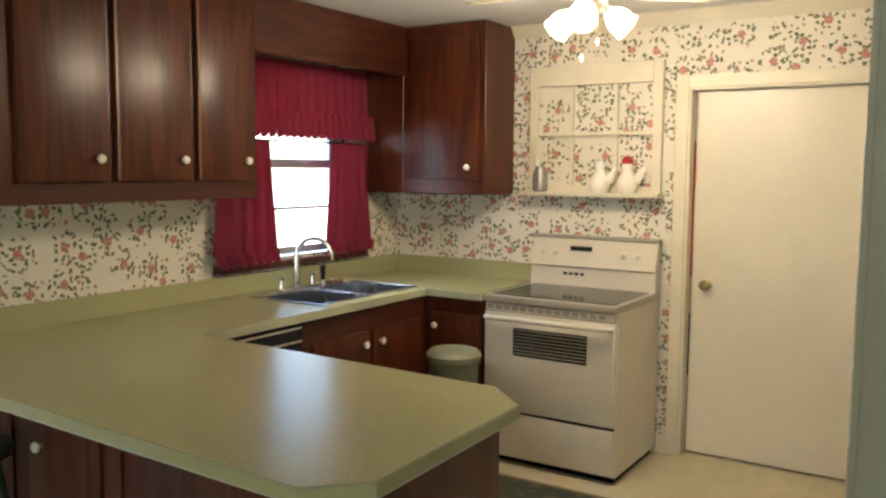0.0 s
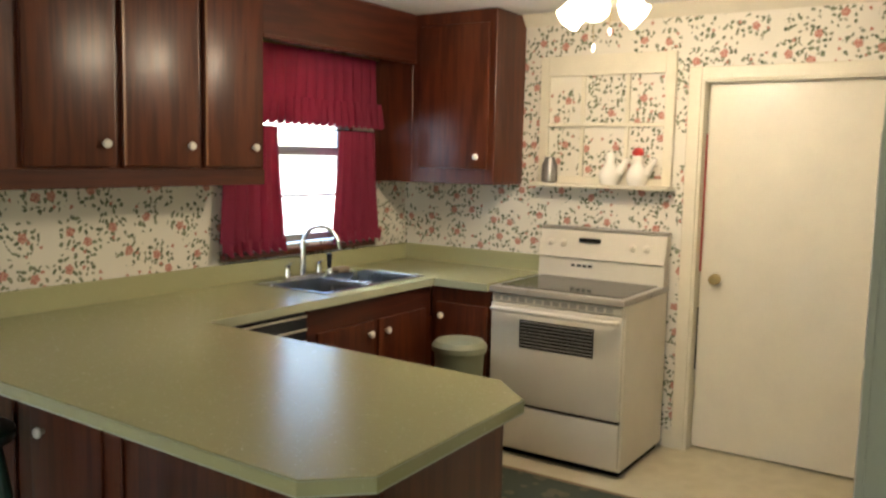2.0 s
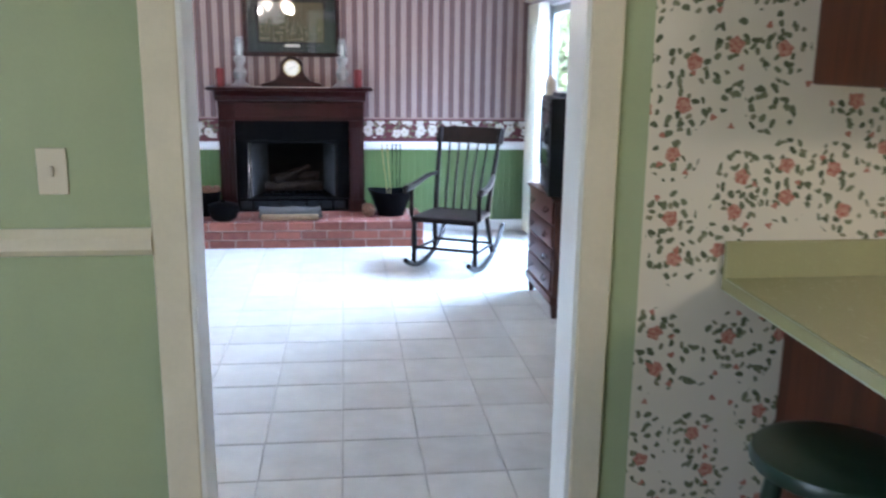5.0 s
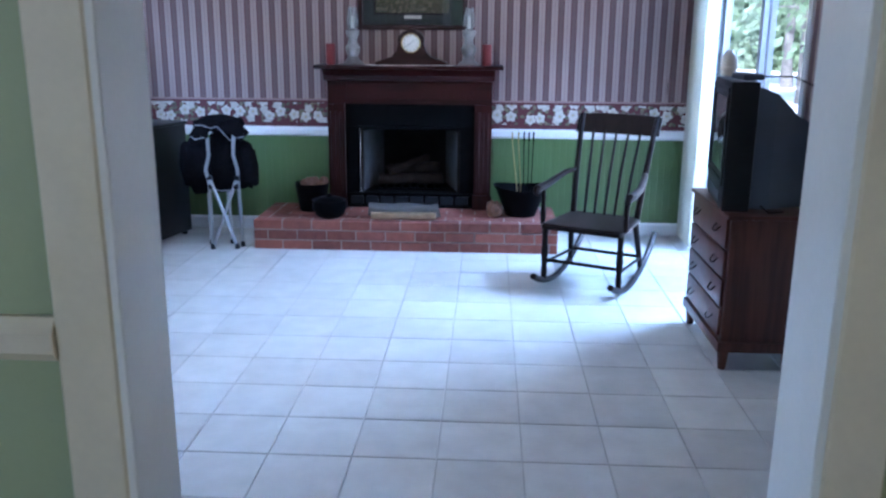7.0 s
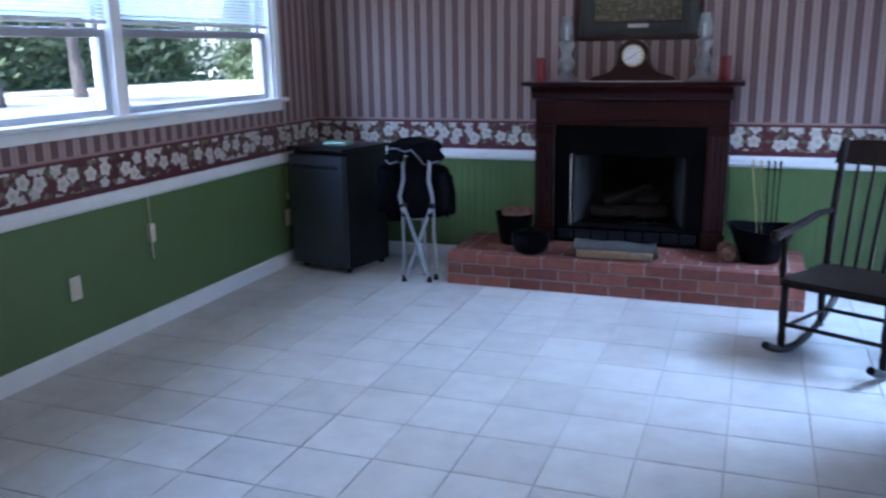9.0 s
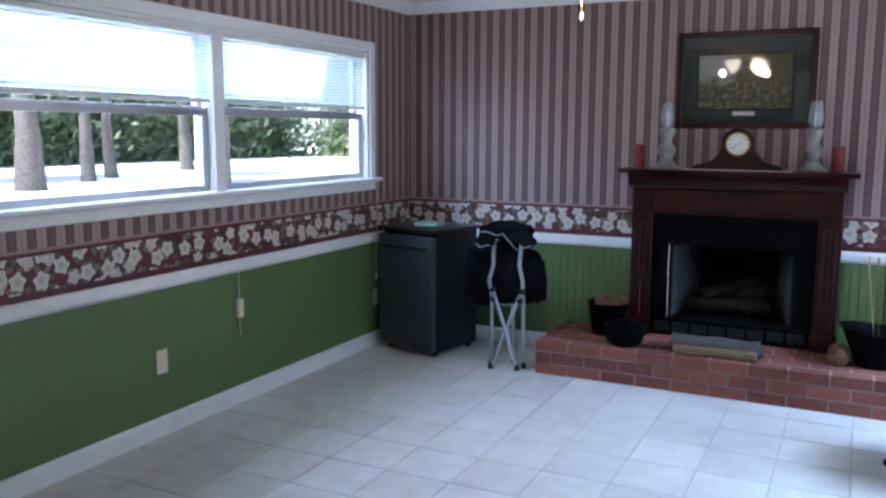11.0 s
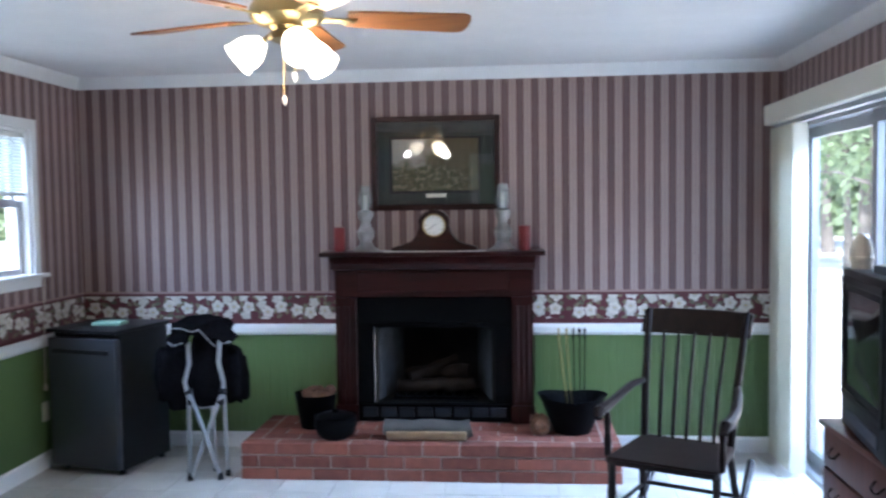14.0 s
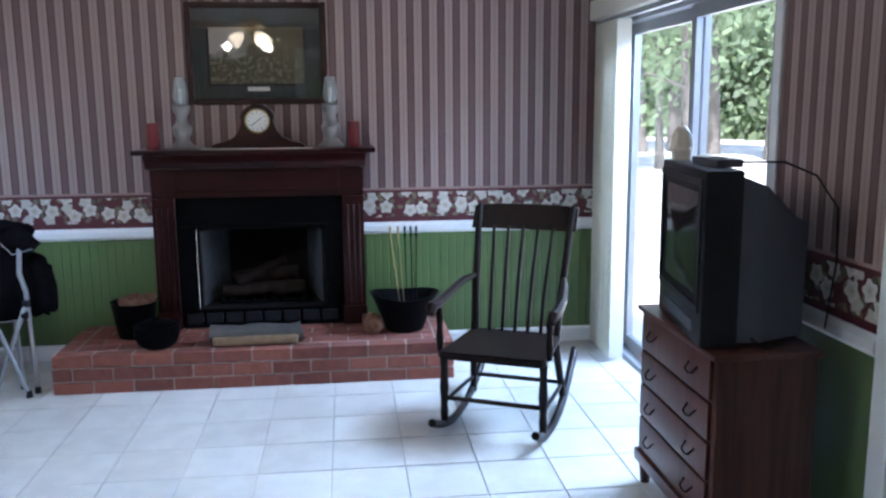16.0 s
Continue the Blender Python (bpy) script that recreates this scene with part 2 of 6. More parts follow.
plain("stool_green", (0.010, 0.030, 0.022), 0.3, vary=0.2, coord="object")
plain("bin_plastic", (0.25, 0.26, 0.17), 0.45, vary=0.05)
plain("candle_wax", (0.14, 0.010, 0.010), 0.5, vary=0.1)
plain("pewter", (0.28, 0.265, 0.25), 0.35, metal=0.6, vary=0.2, scale=30)
plain("bark", (0.15, 0.13, 0.11), 0.9, vary=0.4, scale=12, bump=0.8)
plain("log_wood", (0.06, 0.056, 0.052), 0.85, vary=0.45, scale=9, bump=0.7)
plain("cut_wood", (0.20, 0.13, 0.07), 0.8, vary=0.25, scale=20)
plain("pine_cone", (0.14, 0.065, 0.035), 0.85, vary=0.5, scale=45, bump=0.8)
plain("burnt_log", (0.016, 0.011, 0.008), 0.9, vary=0.5, scale=14, bump=0.7)
plain("soot", (0.014, 0.013, 0.012), 0.9, vary=0.4)
plain("fire_clay", (0.055, 0.056, 0.058), 0.85, vary=0.35, scale=14, bump=0.3)
plain("black_cloth", (0.006, 0.006, 0.008), 0.9, vary=0.4, scale=30, bump=0.4)
plain("blind_white", (0.70, 0.72, 0.70), 0.5, vary=0.03)
plain("vinyl_cream", (0.62, 0.60, 0.50), 0.45, vary=0.04)
plain("mat_green", (0.11, 0.12, 0.075), 0.95, vary=0.1)
plain("almond_plastic", (0.66, 0.60, 0.48), 0.35, vary=0.03)
plain("fridge_white", (0.62, 0.63, 0.60), 0.3, vary=0.03)
plain("mortar", (0.27, 0.21, 0.18), 0.95, vary=0.2, scale=40, bump=0.4)
plain("mat_board", (0.022, 0.034, 0.032), 0.8, vary=0.1)
plain("paper_white", (0.74, 0.72, 0.66), 0.7, vary=0.05)
plain("hen_red", (0.45, 0.03, 0.02), 0.3)
plain("shed_red", (0.15, 0.022, 0.02), 0.7, vary=0.15)
plain("vent_brown", (0.10, 0.07, 0.05), 0.5)
plain("sand", (0.66, 0.61, 0.53), 0.95, vary=0.2, scale=0.6, bump=0.4)
plain("plastic_bag_green", (0.25, 0.42, 0.32), 0.3)

for nm, spec in (("black_metal", 0.025), ("black_cloth", 0.03), ("soot", 0.02), ("black_plastic", 0.12), ("mantel_wood", 0.25), ("mantel_wood_tall", 0.25), ("chair_wood", 0.14), ("burnt_log", 0.06), ("fire_clay", 0.15)):
    MATS[nm].node_tree.nodes["Principled BSDF"].inputs["Specular IOR Level"].default_value = spec
k = Nodes("floor_tile", 0.32)
v = k.where()
rnd = k.n("ObjectInfo").outputs["Random"]
f = k.math("ADD", k.math("MULTIPLY", k.noise(v, 7.0, 5.0), 0.8), k.math("MULTIPLY", rnd, 0.25))
k.colour(k.ramp(f, (0.25, (0.44, 0.425, 0.395)), (0.8, (0.60, 0.585, 0.55))))
k.rough(k.noise(v, 18.0), 0.26, 0.42)
k.bump(k.noise(v, 60.0), 0.08, 0.001)
plain("grout", (0.46, 0.445, 0.42), 0.9, vary=0.15)

k = Nodes("linoleum", 0.42)
v = k.where()
c = k.n("TexVoronoi", Vector=v, Scale=9.0).outputs["Distance"]
k.colour(k.mix(k.math("ADD", k.math("MULTIPLY", k.noise(v, 12.0, 5.0), 0.7), k.math("MULTIPLY", c, 0.3)), (0.40, 0.35, 0.22), (0.62, 0.56, 0.40)))
k.bump(k.noise(v, 90.0), 0.06)

k = Nodes("rug_pattern", 0.95)
v = k.where()
w = k.n("TexVoronoi", Vector=v, Scale=11.0)
k.colour(k.mix(k.math("LESS_THAN", w.outputs["Distance"], 0.36), (0.035, 0.042, 0.026), k.mix(k.noise(v, 40.0), (0.10, 0.085, 0.05), (0.05, 0.06, 0.03))))
k.bump(k.noise(v, 260.0), 0.5, 0.002)

k = Nodes("brick_red", 0.85)
v = k.where()
rnd = k.n("ObjectInfo").outputs["Random"]
f = k.math("ADD", k.math("MULTIPLY", k.noise(v, 22.0, 5.0), 0.6), k.math("MULTIPLY", rnd, 0.45))
k.colour(k.ramp(f, (0.2, (0.10, 0.027, 0.019)), (0.8, (0.24, 0.080, 0.052))))
k.bump(k.noise(v, 70.0, 4.0), 0.4, 0.003)

k = Nodes("curtain_red", 0.85)
v = k.where()
k.colour(k.mix(k.noise(v, 8.0), (0.19, 0.012, 0.034), (0.29, 0.026, 0.062)))
k.bump(k.noise(k.scaled(v, (300, 300, 300)), 1.0), 0.1, 0.0006)
k.b.inputs["Transmission Weight"].default_value = 0.0
tr = k.n("BsdfTranslucent", Color=(0.36, 0.03, 0.08, 1))
ms = k.n("MixShader", i0=0.33)
k.t.links.new(k.b.outputs[0], ms.inputs[1])
k.t.links.new(tr.outputs[0], ms.inputs[2])
k.t.links.new(ms.outputs[0], k.t.nodes["Material Output"].inputs["Surface"])

k = Nodes("blind_slat", 0.5)
k.colour(k.mix(k.noise(k.where(), 6.0), (0.66, 0.68, 0.66), (0.74, 0.76, 0.74)))
tr = k.n("BsdfTranslucent", Color=(0.8, 0.85, 0.82, 1))
ms = k.n("MixShader", i0=0.5)
k.t.links.new(k.b.outputs[0], ms.inputs[1])
k.t.links.new(tr.outputs[0], ms.inputs[2])
k.t.links.new(ms.outputs[0], k.t.nodes["Material Output"].inputs["Surface"])

k = Nodes("window_glass", 0.02, colour=(1, 1, 1))
k.b.inputs["Transmission Weight"].default_value = 1.0
k.b.inputs["IOR"].default_value = 1.05
k = Nodes("clear_glass", 0.05, colour=(0.9, 0.95, 0.95))
k.b.inputs["Transmission Weight"].default_value = 0.9
k.b.inputs["IOR"].default_value = 1.4
k = Nodes("lit_glass", 0.4, colour=(0.9, 0.85, 0.75))
k.b.inputs["Emission Color"].default_value = (1.0, 0.80, 0.52, 1)
k.b.inputs["Emission Strength"].default_value = 3.5

k = Nodes("foliage", 0.7)
k.colour(k.mix(k.n("NewGeometry").outputs["Random Per Island"], (0.13, 0.165, 0.10), (0.20, 0.235, 0.15)))
tr = k.n("BsdfTranslucent", Color=(0.34, 0.44, 0.22, 1))
ms = k.n("MixShader", i0=0.5)
k.t.links.new(k.b.outputs[0], ms.inputs[1])
k.t.links.new(tr.outputs[0], ms.inputs[2])
k.t.links.new(ms.outputs[0], k.t.nodes["Material Output"].inputs["Surface"])

k = Nodes("painted_picture", 0.6)
v = k.where()
p = k.xyz(v)
h = k.math("ADD", k.math("MULTIPLY", k.math("SUBTRACT", p[2], 1.66), 2.6), k.math("MULTIPLY", k.math("SUBTRACT", k.noise(v, 7.0, 5.0), 0.5), 0.7))
land = k.mix(k.step(k.noise(v, 42.0, 3.0), 0.5, 0.62), (0.055, 0.06, 0.02), (0.20, 0.17, 0.10))
tree = k.step(k.math("ADD", p[0], k.math("MULTIPLY", k.noise(v, 9.0), 0.3)), 0.72, 0.8)
back = k.mix(tree, (0.30, 0.29, 0.25), (0.09, 0.08, 0.035))
k.colour(k.mix(k.step(h, 0.3, 0.42), land, back))

# ---- mesh helpers ----
ROOT = {}


def thing(name, at=(0, 0, 0), label="", category="", group="", kind="", turn=0.0):
    ob = new(name)
    ob.empty_display_size = 0.1
    m = pose(*at, 0, 0, turn)
    ob.matrix_basis = m
    ROOT[ob] = m
    return tagged(ob, label, category, group, kind)


def finish(bm, name, material, smooth=False):
    bmesh.ops.recalc_face_normals(bm, faces=bm.faces)
    me = bpy.data.meshes.new(name)
    bm.to_mesh(me)
    bm.free()
    me.materials.append(MATS[material])
    if smooth:
        for q in me.polygons:
            q.use_smooth = True
        me.set_sharp_from_angle(angle=radians(38))
    return me


def part(name, bm, material, parent=None, label="", smooth=False, local=False, **tags):
    """Links a bmesh as one mesh object, in the world's metres (or its thing's own, if local), under a thing or a part."""
    me = finish(bm, name, material, smooth)
    ob = new(name, me)
    if parent is not None:
        m = ROOT[parent]
        if not local:
            me.transform(m.inverted())
        ob.parent = parent
        ROOT[ob] = m
    else:
        ROOT[ob] = Matrix()
    return tagged(ob, label, **tags)


def box(a, b, bevel=0.0, seg=1, bm=None):
    bm = bm or bmesh.new()
    lo, hi = [min(p, q) for p, q in zip(a, b)], [max(p, q) for p, q in zip(a, b)]
    m = Matrix.Translation([(p + q) / 2 for p, q in zip(lo, hi)]) @ Matrix.Diagonal((*[max(q - p, 1e-4) for p, q in zip(lo, hi)], 1))
    made = bmesh.ops.create_cube(bm, size=1, matrix=m)["verts"]
    if bevel:
        edges = list({e for q in made for e in q.link_edges})
        bmesh.ops.bevel(bm, geom=edges, offset=bevel, segments=seg, affect="EDGES", profile=0.6)
    return bm


def boxes(*pairs, bevel=0.0):
    bm = bmesh.new()
    for a, b in pairs:
        box(a, b, bevel, 1, bm)
    return bm


def rod(p, q, r0, r1=None, seg=10, bm=None):
    bm = bm or bmesh.new()
    p, q = Vector(p), Vector(q)
    d = q - p
    m = Matrix.Translation((p + q) / 2) @ d.to_track_quat("Z", "Y").to_matrix().to_4x4()
    bmesh.ops.create_cone(bm, cap_ends=True, segments=seg, radius1=r0, radius2=r0 if r1 is None else r1, depth=d.length, matrix=m)
    return bm


def tube(points, r, seg=8, bm=None):
    """A round bar along a line of points; r is one radius or one for each point."""
    bm = bm or bmesh.new()
    pts = [Vector(p) for p in points]
    rs = r if isinstance(r, (list, tuple)) else [r] * len(pts)
    rings = []
    for i, p in enumerate(pts):
        d = (pts[min(i + 1, len(pts) - 1)] - pts[max(i - 1, 0)]).normalized()
        side = d.cross(Vector((0.13, 0.21, 0.97)))
        side = side.normalized() if side.length > 1e-3 else d.orthogonal().normalized()
        up = side.cross(d)
        rings.append([bm.verts.new(p + rs[i] * (math.cos(a) * side + math.sin(a) * up)) for a in [2 * math.pi * j / seg for j in range(seg)]])
    for a, b in zip(rings, rings[1:]):
        for j in range(seg):
            bm.faces.new((a[j], a[(j + 1) % seg], b[(j + 1) % seg], b[j]))
    bm.faces.new(rings[0]), bm.faces.new(rings[-1])
    return bm


def lathe(profile, at=(0, 0, 0), seg=20, bm=None, m=None):
    """A turned shape from (radius, height) pairs round an upright axis."""
    bm = bm or bmesh.new()
    m = (m or Matrix.Translation(at))
    rings = []
    for r, z in profile:
        rings.append([bm.verts.new(m @ Vector((r * math.cos(2 * math.pi * j / seg), r * math.sin(2 * math.pi * j / seg), z))) for j in range(seg)])
    for a, b in zip(rings, rings[1:]):
        for j in range(seg):
            bm.faces.new((a[j], a[(j + 1) % seg], b[(j + 1) % seg], b[j]))
    if profile[0][0] > 1e-4:
        bm.faces.new(rings[0])
    if profile[-1][0] > 1e-4:
        bm.faces.new(rings[-1])
    return bm


def prism(outline, z0, z1, bevel=0.0):
    """An upright slab from an outline of (x, y) pairs."""
    bm = bmesh.new()
    low = [bm.verts.new((x, y, z0)) for x, y in outline]
    high = [bm.verts.new((x, y, z1)) for x, y in outline]
    bm.faces.new(low[::-1]), bm.faces.new(high)
    n = len(outline)
    for i in range(n):
        bm.faces.new((low[i], low[(i + 1) % n], high[(i + 1) % n], high[i]))
    if bevel:
        bmesh.ops.bevel(bm, geom=[e for e in bm.edges if abs(e.verts[0].co.z - e.verts[1].co.z) < 1e-6], offset=bevel, segments=2, affect="EDGES")
    return bm


def sweep(outline, p, q, bm=None):
    """A moulding: an outline of (out, up) pairs carried level from p to q; out points to the right of the way from p to q."""
    bm = bm or bmesh.new()
    p, q = Vector(p), Vector(q)
    d = (q - p).normalized()
    out = Vector((d.y, -d.x, 0))
    a = [bm.verts.new(p + out * o + Vector((0, 0, u))) for o, u in outline]
    b = [bm.verts.new(q + out * o + Vector((0, 0, u))) for o, u in outline]
    n = len(outline)
    for i in range(n):
        bm.faces.new((a[i], a[(i + 1) % n], b[(i + 1) % n], b[i]))
    bm.faces.new(a[::-1]), bm.faces.new(b)
    return bm


def setting(name, bm, material, label="", category="", smooth=False):
    return part(name, bm, material, None, label, smooth, kind="structure", category=category)


# ---- shell of the two rooms ----
setting("floor_kitchen", box((KX0, KY0, -0.1), (XS + WT + 0.3, 0.06, 0.0)), "linoleum", "cream mottled sheet floor of the kitchen", "floor")
den_floor = setting("floor_den", box((XL, 0.06, -0.1), (XR, YW, -0.004)), "grout", "pale grey tiled floor of the den", "floor")
setting("ceiling_kitchen", box((KX0, KY0, ZK), (XS + WT, 0.0, ZK + 0.1)), "ceiling_paint", "white painted kitchen ceiling", "ceiling")
setting("ceiling_den", box((XL, WT, ZD), (XR, YW, ZD + 0.16)), "ceiling_paint", "white painted den ceiling", "ceiling")

# wall between kitchen and den; each side has its own skin
KWX0, KWX1, KWZ0, KWZ1 = 3.92, 4.82, 1.09, 2.12
setting("wall_north", boxes(((KX0, 0.004, 0), (DX0, WT - 0.004, ZK)), ((DX0, 0.004, DZ), (DX1, WT - 0.004, ZK)), ((DX1, 0.004, 0), (KWX0, WT - 0.004, ZK)),
        ((KWX0, 0.004, 0), (KWX1, WT - 0.004, KWZ0)), ((KWX0, 0.004, KWZ1), (KWX1, WT - 0.004, ZK)), ((KWX1, 0.004, 0), (XS + WT, WT - 0.004, ZK))), "white_paint", "wall between kitchen and den", "wall")
setting("wall_paint_green", boxes(((KX0, 0.0, 0), (DX0 - 0.09, 0.004, ZK)), ((DX1 + 0.09, 0, 0), (1.905, 0.004, ZK)), ((DX0 - 0.09, 0, DZ + 0.09), (DX1 + 0.09, 0.004, ZK))), "pale_green_paint", "sage green painted wall beside the doorway", "wall")
setting("wallpaper_sink_wall", boxes(((1.905, 0, 0), (KWX0, 0.004, ZK)), ((KWX0, 0, 0), (KWX1, 0.004, KWZ0)), ((KWX0, 0, KWZ1), (KWX1, 0.004, ZK)), ((KWX1, 0, 0), (XS, 0.004, ZK))), "floral_paper_x", "cream wallpaper with roses and green leaves", "wallpaper")
PY0, PY1, PZ = -2.83, -1.94, 2.03    # pantry door opening
setting("wall_east", boxes(((XS + 0.004, PY1, 0), (XS + WT, 0.004, ZK)), ((XS + 0.004, PY0, PZ), (XS + WT, PY1, ZK)), ((XS + 0.004, KY0, 0), (XS + WT, PY0, ZK))), "white_paint", "kitchen wall behind the range", "wall")
setting("wallpaper_range_wall", boxes(((XS, PY1 + 0.07, 0), (XS + 0.004, 0, ZK)), ((XS, PY0 - 0.07, PZ + 0.07), (XS + 0.004, PY1 + 0.07, ZK)), ((XS, KY0, 0), (XS + 0.004, PY0 - 0.07, ZK))), "floral_paper_y", "cream wallpaper with roses and green leaves", "wallpaper")
setting("wall_west", boxes(((KX0 - WT, KY0, 0), (KX0, -4.2, ZK)), ((KX0 - WT, -2.4, 0), (KX0, WT, ZK)), ((KX0 - WT, -4.2, 0), (KX0, -2.4, 0.9)), ((KX0 - WT, -4.2, 2.1), (KX0, -2.4, ZK))), "pale_green_paint", "sage green painted dining wall with a window opening", "wall")
setting("wall_south", box((KX0 - WT, KY0 - WT, 0), (XS + WT, KY0, ZK)), "pale_green_paint", "sage green painted dining wall", "wall")
setting("wall_stub", boxes(((3.30, -5.2, 0), (3.42, -3.05, ZK)), ((3.29, -3.058, 0), (3.43, -3.04, ZK))), "grey_green_paint", "grey-green painted end of a short wall", "wall")
# closet behind the pantry door
setting("wall_closet", boxes(((XS + WT + 0.2, PY0 - 0.2, 0), (XS + WT + 0.25, PY1 + 0.2, ZK)), ((XS + WT, PY0 - 0.25, 0), (XS + WT + 0.25, PY0 - 0.2, ZK)), ((XS + WT, PY1 + 0.2, 0), (XS + WT + 0.25, PY1 + 0.25, ZK))), "white_paint", "plain wall behind the door", "wall")

# den walls, with openings for window, sliding door and firebox
WY0, WY1, WZ0, WZ1 = 1.69, 4.63, 1.17, 2.01
SY0, SY1, SZ = 3.12, 5.02, 2.00
FX0, FX1, FZ0, FZ1 = 0.22, 1.11, 0.22, 0.94
OUT = 0.14


def wall_with_hole_y(name, x0, x1, y0, y1, hy0, hy1, hz0, hz1, z1, mat, label, zlo=0.0):
    pairs = [((x0, y0, zlo), (x1, hy0, z1)), ((x0, hy1, zlo), (x1, y1, z1)), ((x0, hy0, hz1), (x1, hy1, z1))]
    if hz0 > zlo:
        pairs.append(((x0, hy0, zlo), (x1, hy1, hz0)))
    return setting(name, boxes(*pairs), mat, label, "wall")


RAIL = 0.76
NY0, NY1 = 1.36, 2.39      # cased door beside the chest of drawers
wall_with_hole_y("wall_den_window_side", XL - OUT, XL - 0.004, WT - 0.1, YW + OUT, WY0, WY1, WZ0, WZ1, ZD, "white_paint", "outer wall with the wide window")
wall_with_hole_y("wall_den_door_side", XR + 0.004, XR + OUT, WT - 0.1, YW + OUT, SY0, SY1, 0.0, SZ, ZD, "white_paint", "outer wall with the sliding glass door")
setting("wall_den_far", boxes(((XL, YW + 0.004, 0), (FX0, YW + OUT, ZD)), ((FX1, YW + 0.004, 0), (XR, YW + OUT, ZD)), ((FX0, YW + 0.004, FZ1), (FX1, YW + OUT, ZD)), ((FX0, YW + 0.004, 0), (FX1, YW + OUT, FZ0))), "white_paint", "den wall behind the fireplace", "wall")
wall_with_hole_y("wallpaper_window_side", XL - 0.004, XL, WT, YW, WY0, WY1, WZ0, WZ1, ZD, "striped_paper_y", "wine and tan striped wallpaper", RAIL)
setting("wallpaper_door_side", boxes(((XR, NY1, RAIL), (XR + 0.004, SY0, ZD)), ((XR, WT, RAIL), (XR + 0.004, NY0, ZD)), ((XR, NY0, 2.12), (XR + 0.004, NY1, ZD)), ((XR, SY1, RAIL), (XR + 0.004, YW, ZD)), ((XR, SY0, SZ), (XR + 0.004, SY1, ZD))), "striped_paper_y", "wine and tan striped wallpaper", "wallpaper")
setting("wallpaper_far", boxes(((XL, YW, RAIL), (FX0, YW + 0.004, ZD)), ((FX1, YW, RAIL), (XR, YW + 0.004, ZD)), ((FX0, YW, FZ1), (FX1, YW + 0.004, ZD))), "striped_paper_x", "wine and tan striped wallpaper", "wallpaper")
setting("wallpaper_south", boxes(((XL, WT - 0.004, RAIL), (DX0, WT, ZD)), ((DX1, WT - 0.004, RAIL), (XR, WT, ZD)), ((DX0, WT - 0.004, DZ), (DX1, WT, ZD))), "striped_paper_x", "wine and tan striped wallpaper", "wallpaper")
setting("wainscot_window_side", box((XL - 0.004, WT, 0), (XL, YW, RAIL)), "green_paint", "moss green painted wainscot", "wainscot")
setting("wainscot_door_side", boxes(((XR, NY1, 0), (XR + 0.004, SY0, RAIL)), ((XR, WT, 0), (XR + 0.004, NY0, RAIL)), ((XR, SY1, 0), (XR + 0.004, YW, RAIL))), "green_paint", "moss green painted wainscot", "wainscot")
setting("wainscot_south", boxes(((XL, WT - 0.004, 0), (DX0, WT, RAIL)), ((DX1, WT - 0.004, 0), (XR, WT, RAIL))), "green_paint", "moss green painted wainscot", "wainscot")
beadboard = setting("wainscot_far", boxes(((XL, YW, 0), (FX0, YW + 0.004, RAIL)), ((FX1, YW, 0), (XR, YW + 0.004, RAIL))), "green_paint", "moss green beadboard wainscot", "wainscot")

BORDER = (0.80, 1.005)
for nm, a, b, mat in (("border_window_side", (XL, WT, 0), (XL + 0.002, YW, 0), "border_paper_y"), ("border_far_left", (XL, YW - 0.002, 0), (0.06, YW, 0), "border_paper_x"),
                      ("border_far_right", (1.26, YW - 0.002, 0), (XR, YW, 0), "border_paper_x"), ("border_door_side", (XR - 0.002, NY1, 0), (XR, SY0, 0), "border_paper_y")):
    setting(nm, box((a[0], a[1], BORDER[0]), (b[0], b[1], BORDER[1])), mat, "wine-red border paper with white flowers", "wallpaper border")
RAILS = [(0, 0.725), (0.012, 0.73), (0.022, 0.745), (0.022, 0.775), (0.014, 0.79), (0.010, 0.797), (0, 0.797)]
BASE = [(0, 0), (0.014, 0), (0.014, 0.082), (0.006, 0.098), (0, 0.098)]
CROWN = [(0, 0), (0, -0.07), (0.012, -0.07), (0.05, -0.02), (0.06, 0.0)]
for prof, nm, lab, cat, dz in ((RAILS, "chair_rail", "white painted chair rail", "chair rail", 0), (BASE, "baseboard", "white painted baseboard", "baseboard", 0), (CROWN, "crown_trim", "white painted ceiling trim", "trim", ZD)):
    runs = [((XL, WT, dz), (XL, YW, dz)), ((XR, YW, dz), (XR, WT, dz))] if dz else [((XL, WT, dz), (XL, YW, dz)), ((XR, SY0 - 0.06, dz), (XR, NY1, dz))]
    runs += [((XL, YW, dz), (XR, YW, dz))] if dz else [((XL, YW, dz), (0.06, YW, dz)), ((1.26, YW, dz), (XR, YW, dz))]
    for p, q in runs:
        setting(nm, sweep(prof, p, q), "white_paint", lab, cat)
for a, b in ((1.82, 2.30),):
    setting("baseboard", sweep([(o, u * 1.05) for o, u in BASE], (a, 0, 0), (b, 0, 0)), "cream_paint", "cream painted baseboard", "baseboard")
setting("baseboard", sweep(BASE, (KX0, 0, 0), (DX0 - 0.09, 0, 0)), "cream_paint", "cream painted baseboard", "baseboard")
setting("baseboard", sweep(BASE, (XS, -1.82, 0), (XS, PY1 + 0.065, 0)), "cream_paint", "cream painted baseboard", "baseboard")
setting("chair_rail", sweep([(o * 1.2, u + 0.279) for o, u in RAILS], (KX0, 0, 0), (DX0 - 0.09, 0, 0)), "cream_paint", "cream painted chair rail", "chair rail")
setting("crown_trim", sweep(CROWN, (XS, 0, ZK), (XS, KY0, ZK)), "cream_paint", "cream painted ceiling trim", "trim")

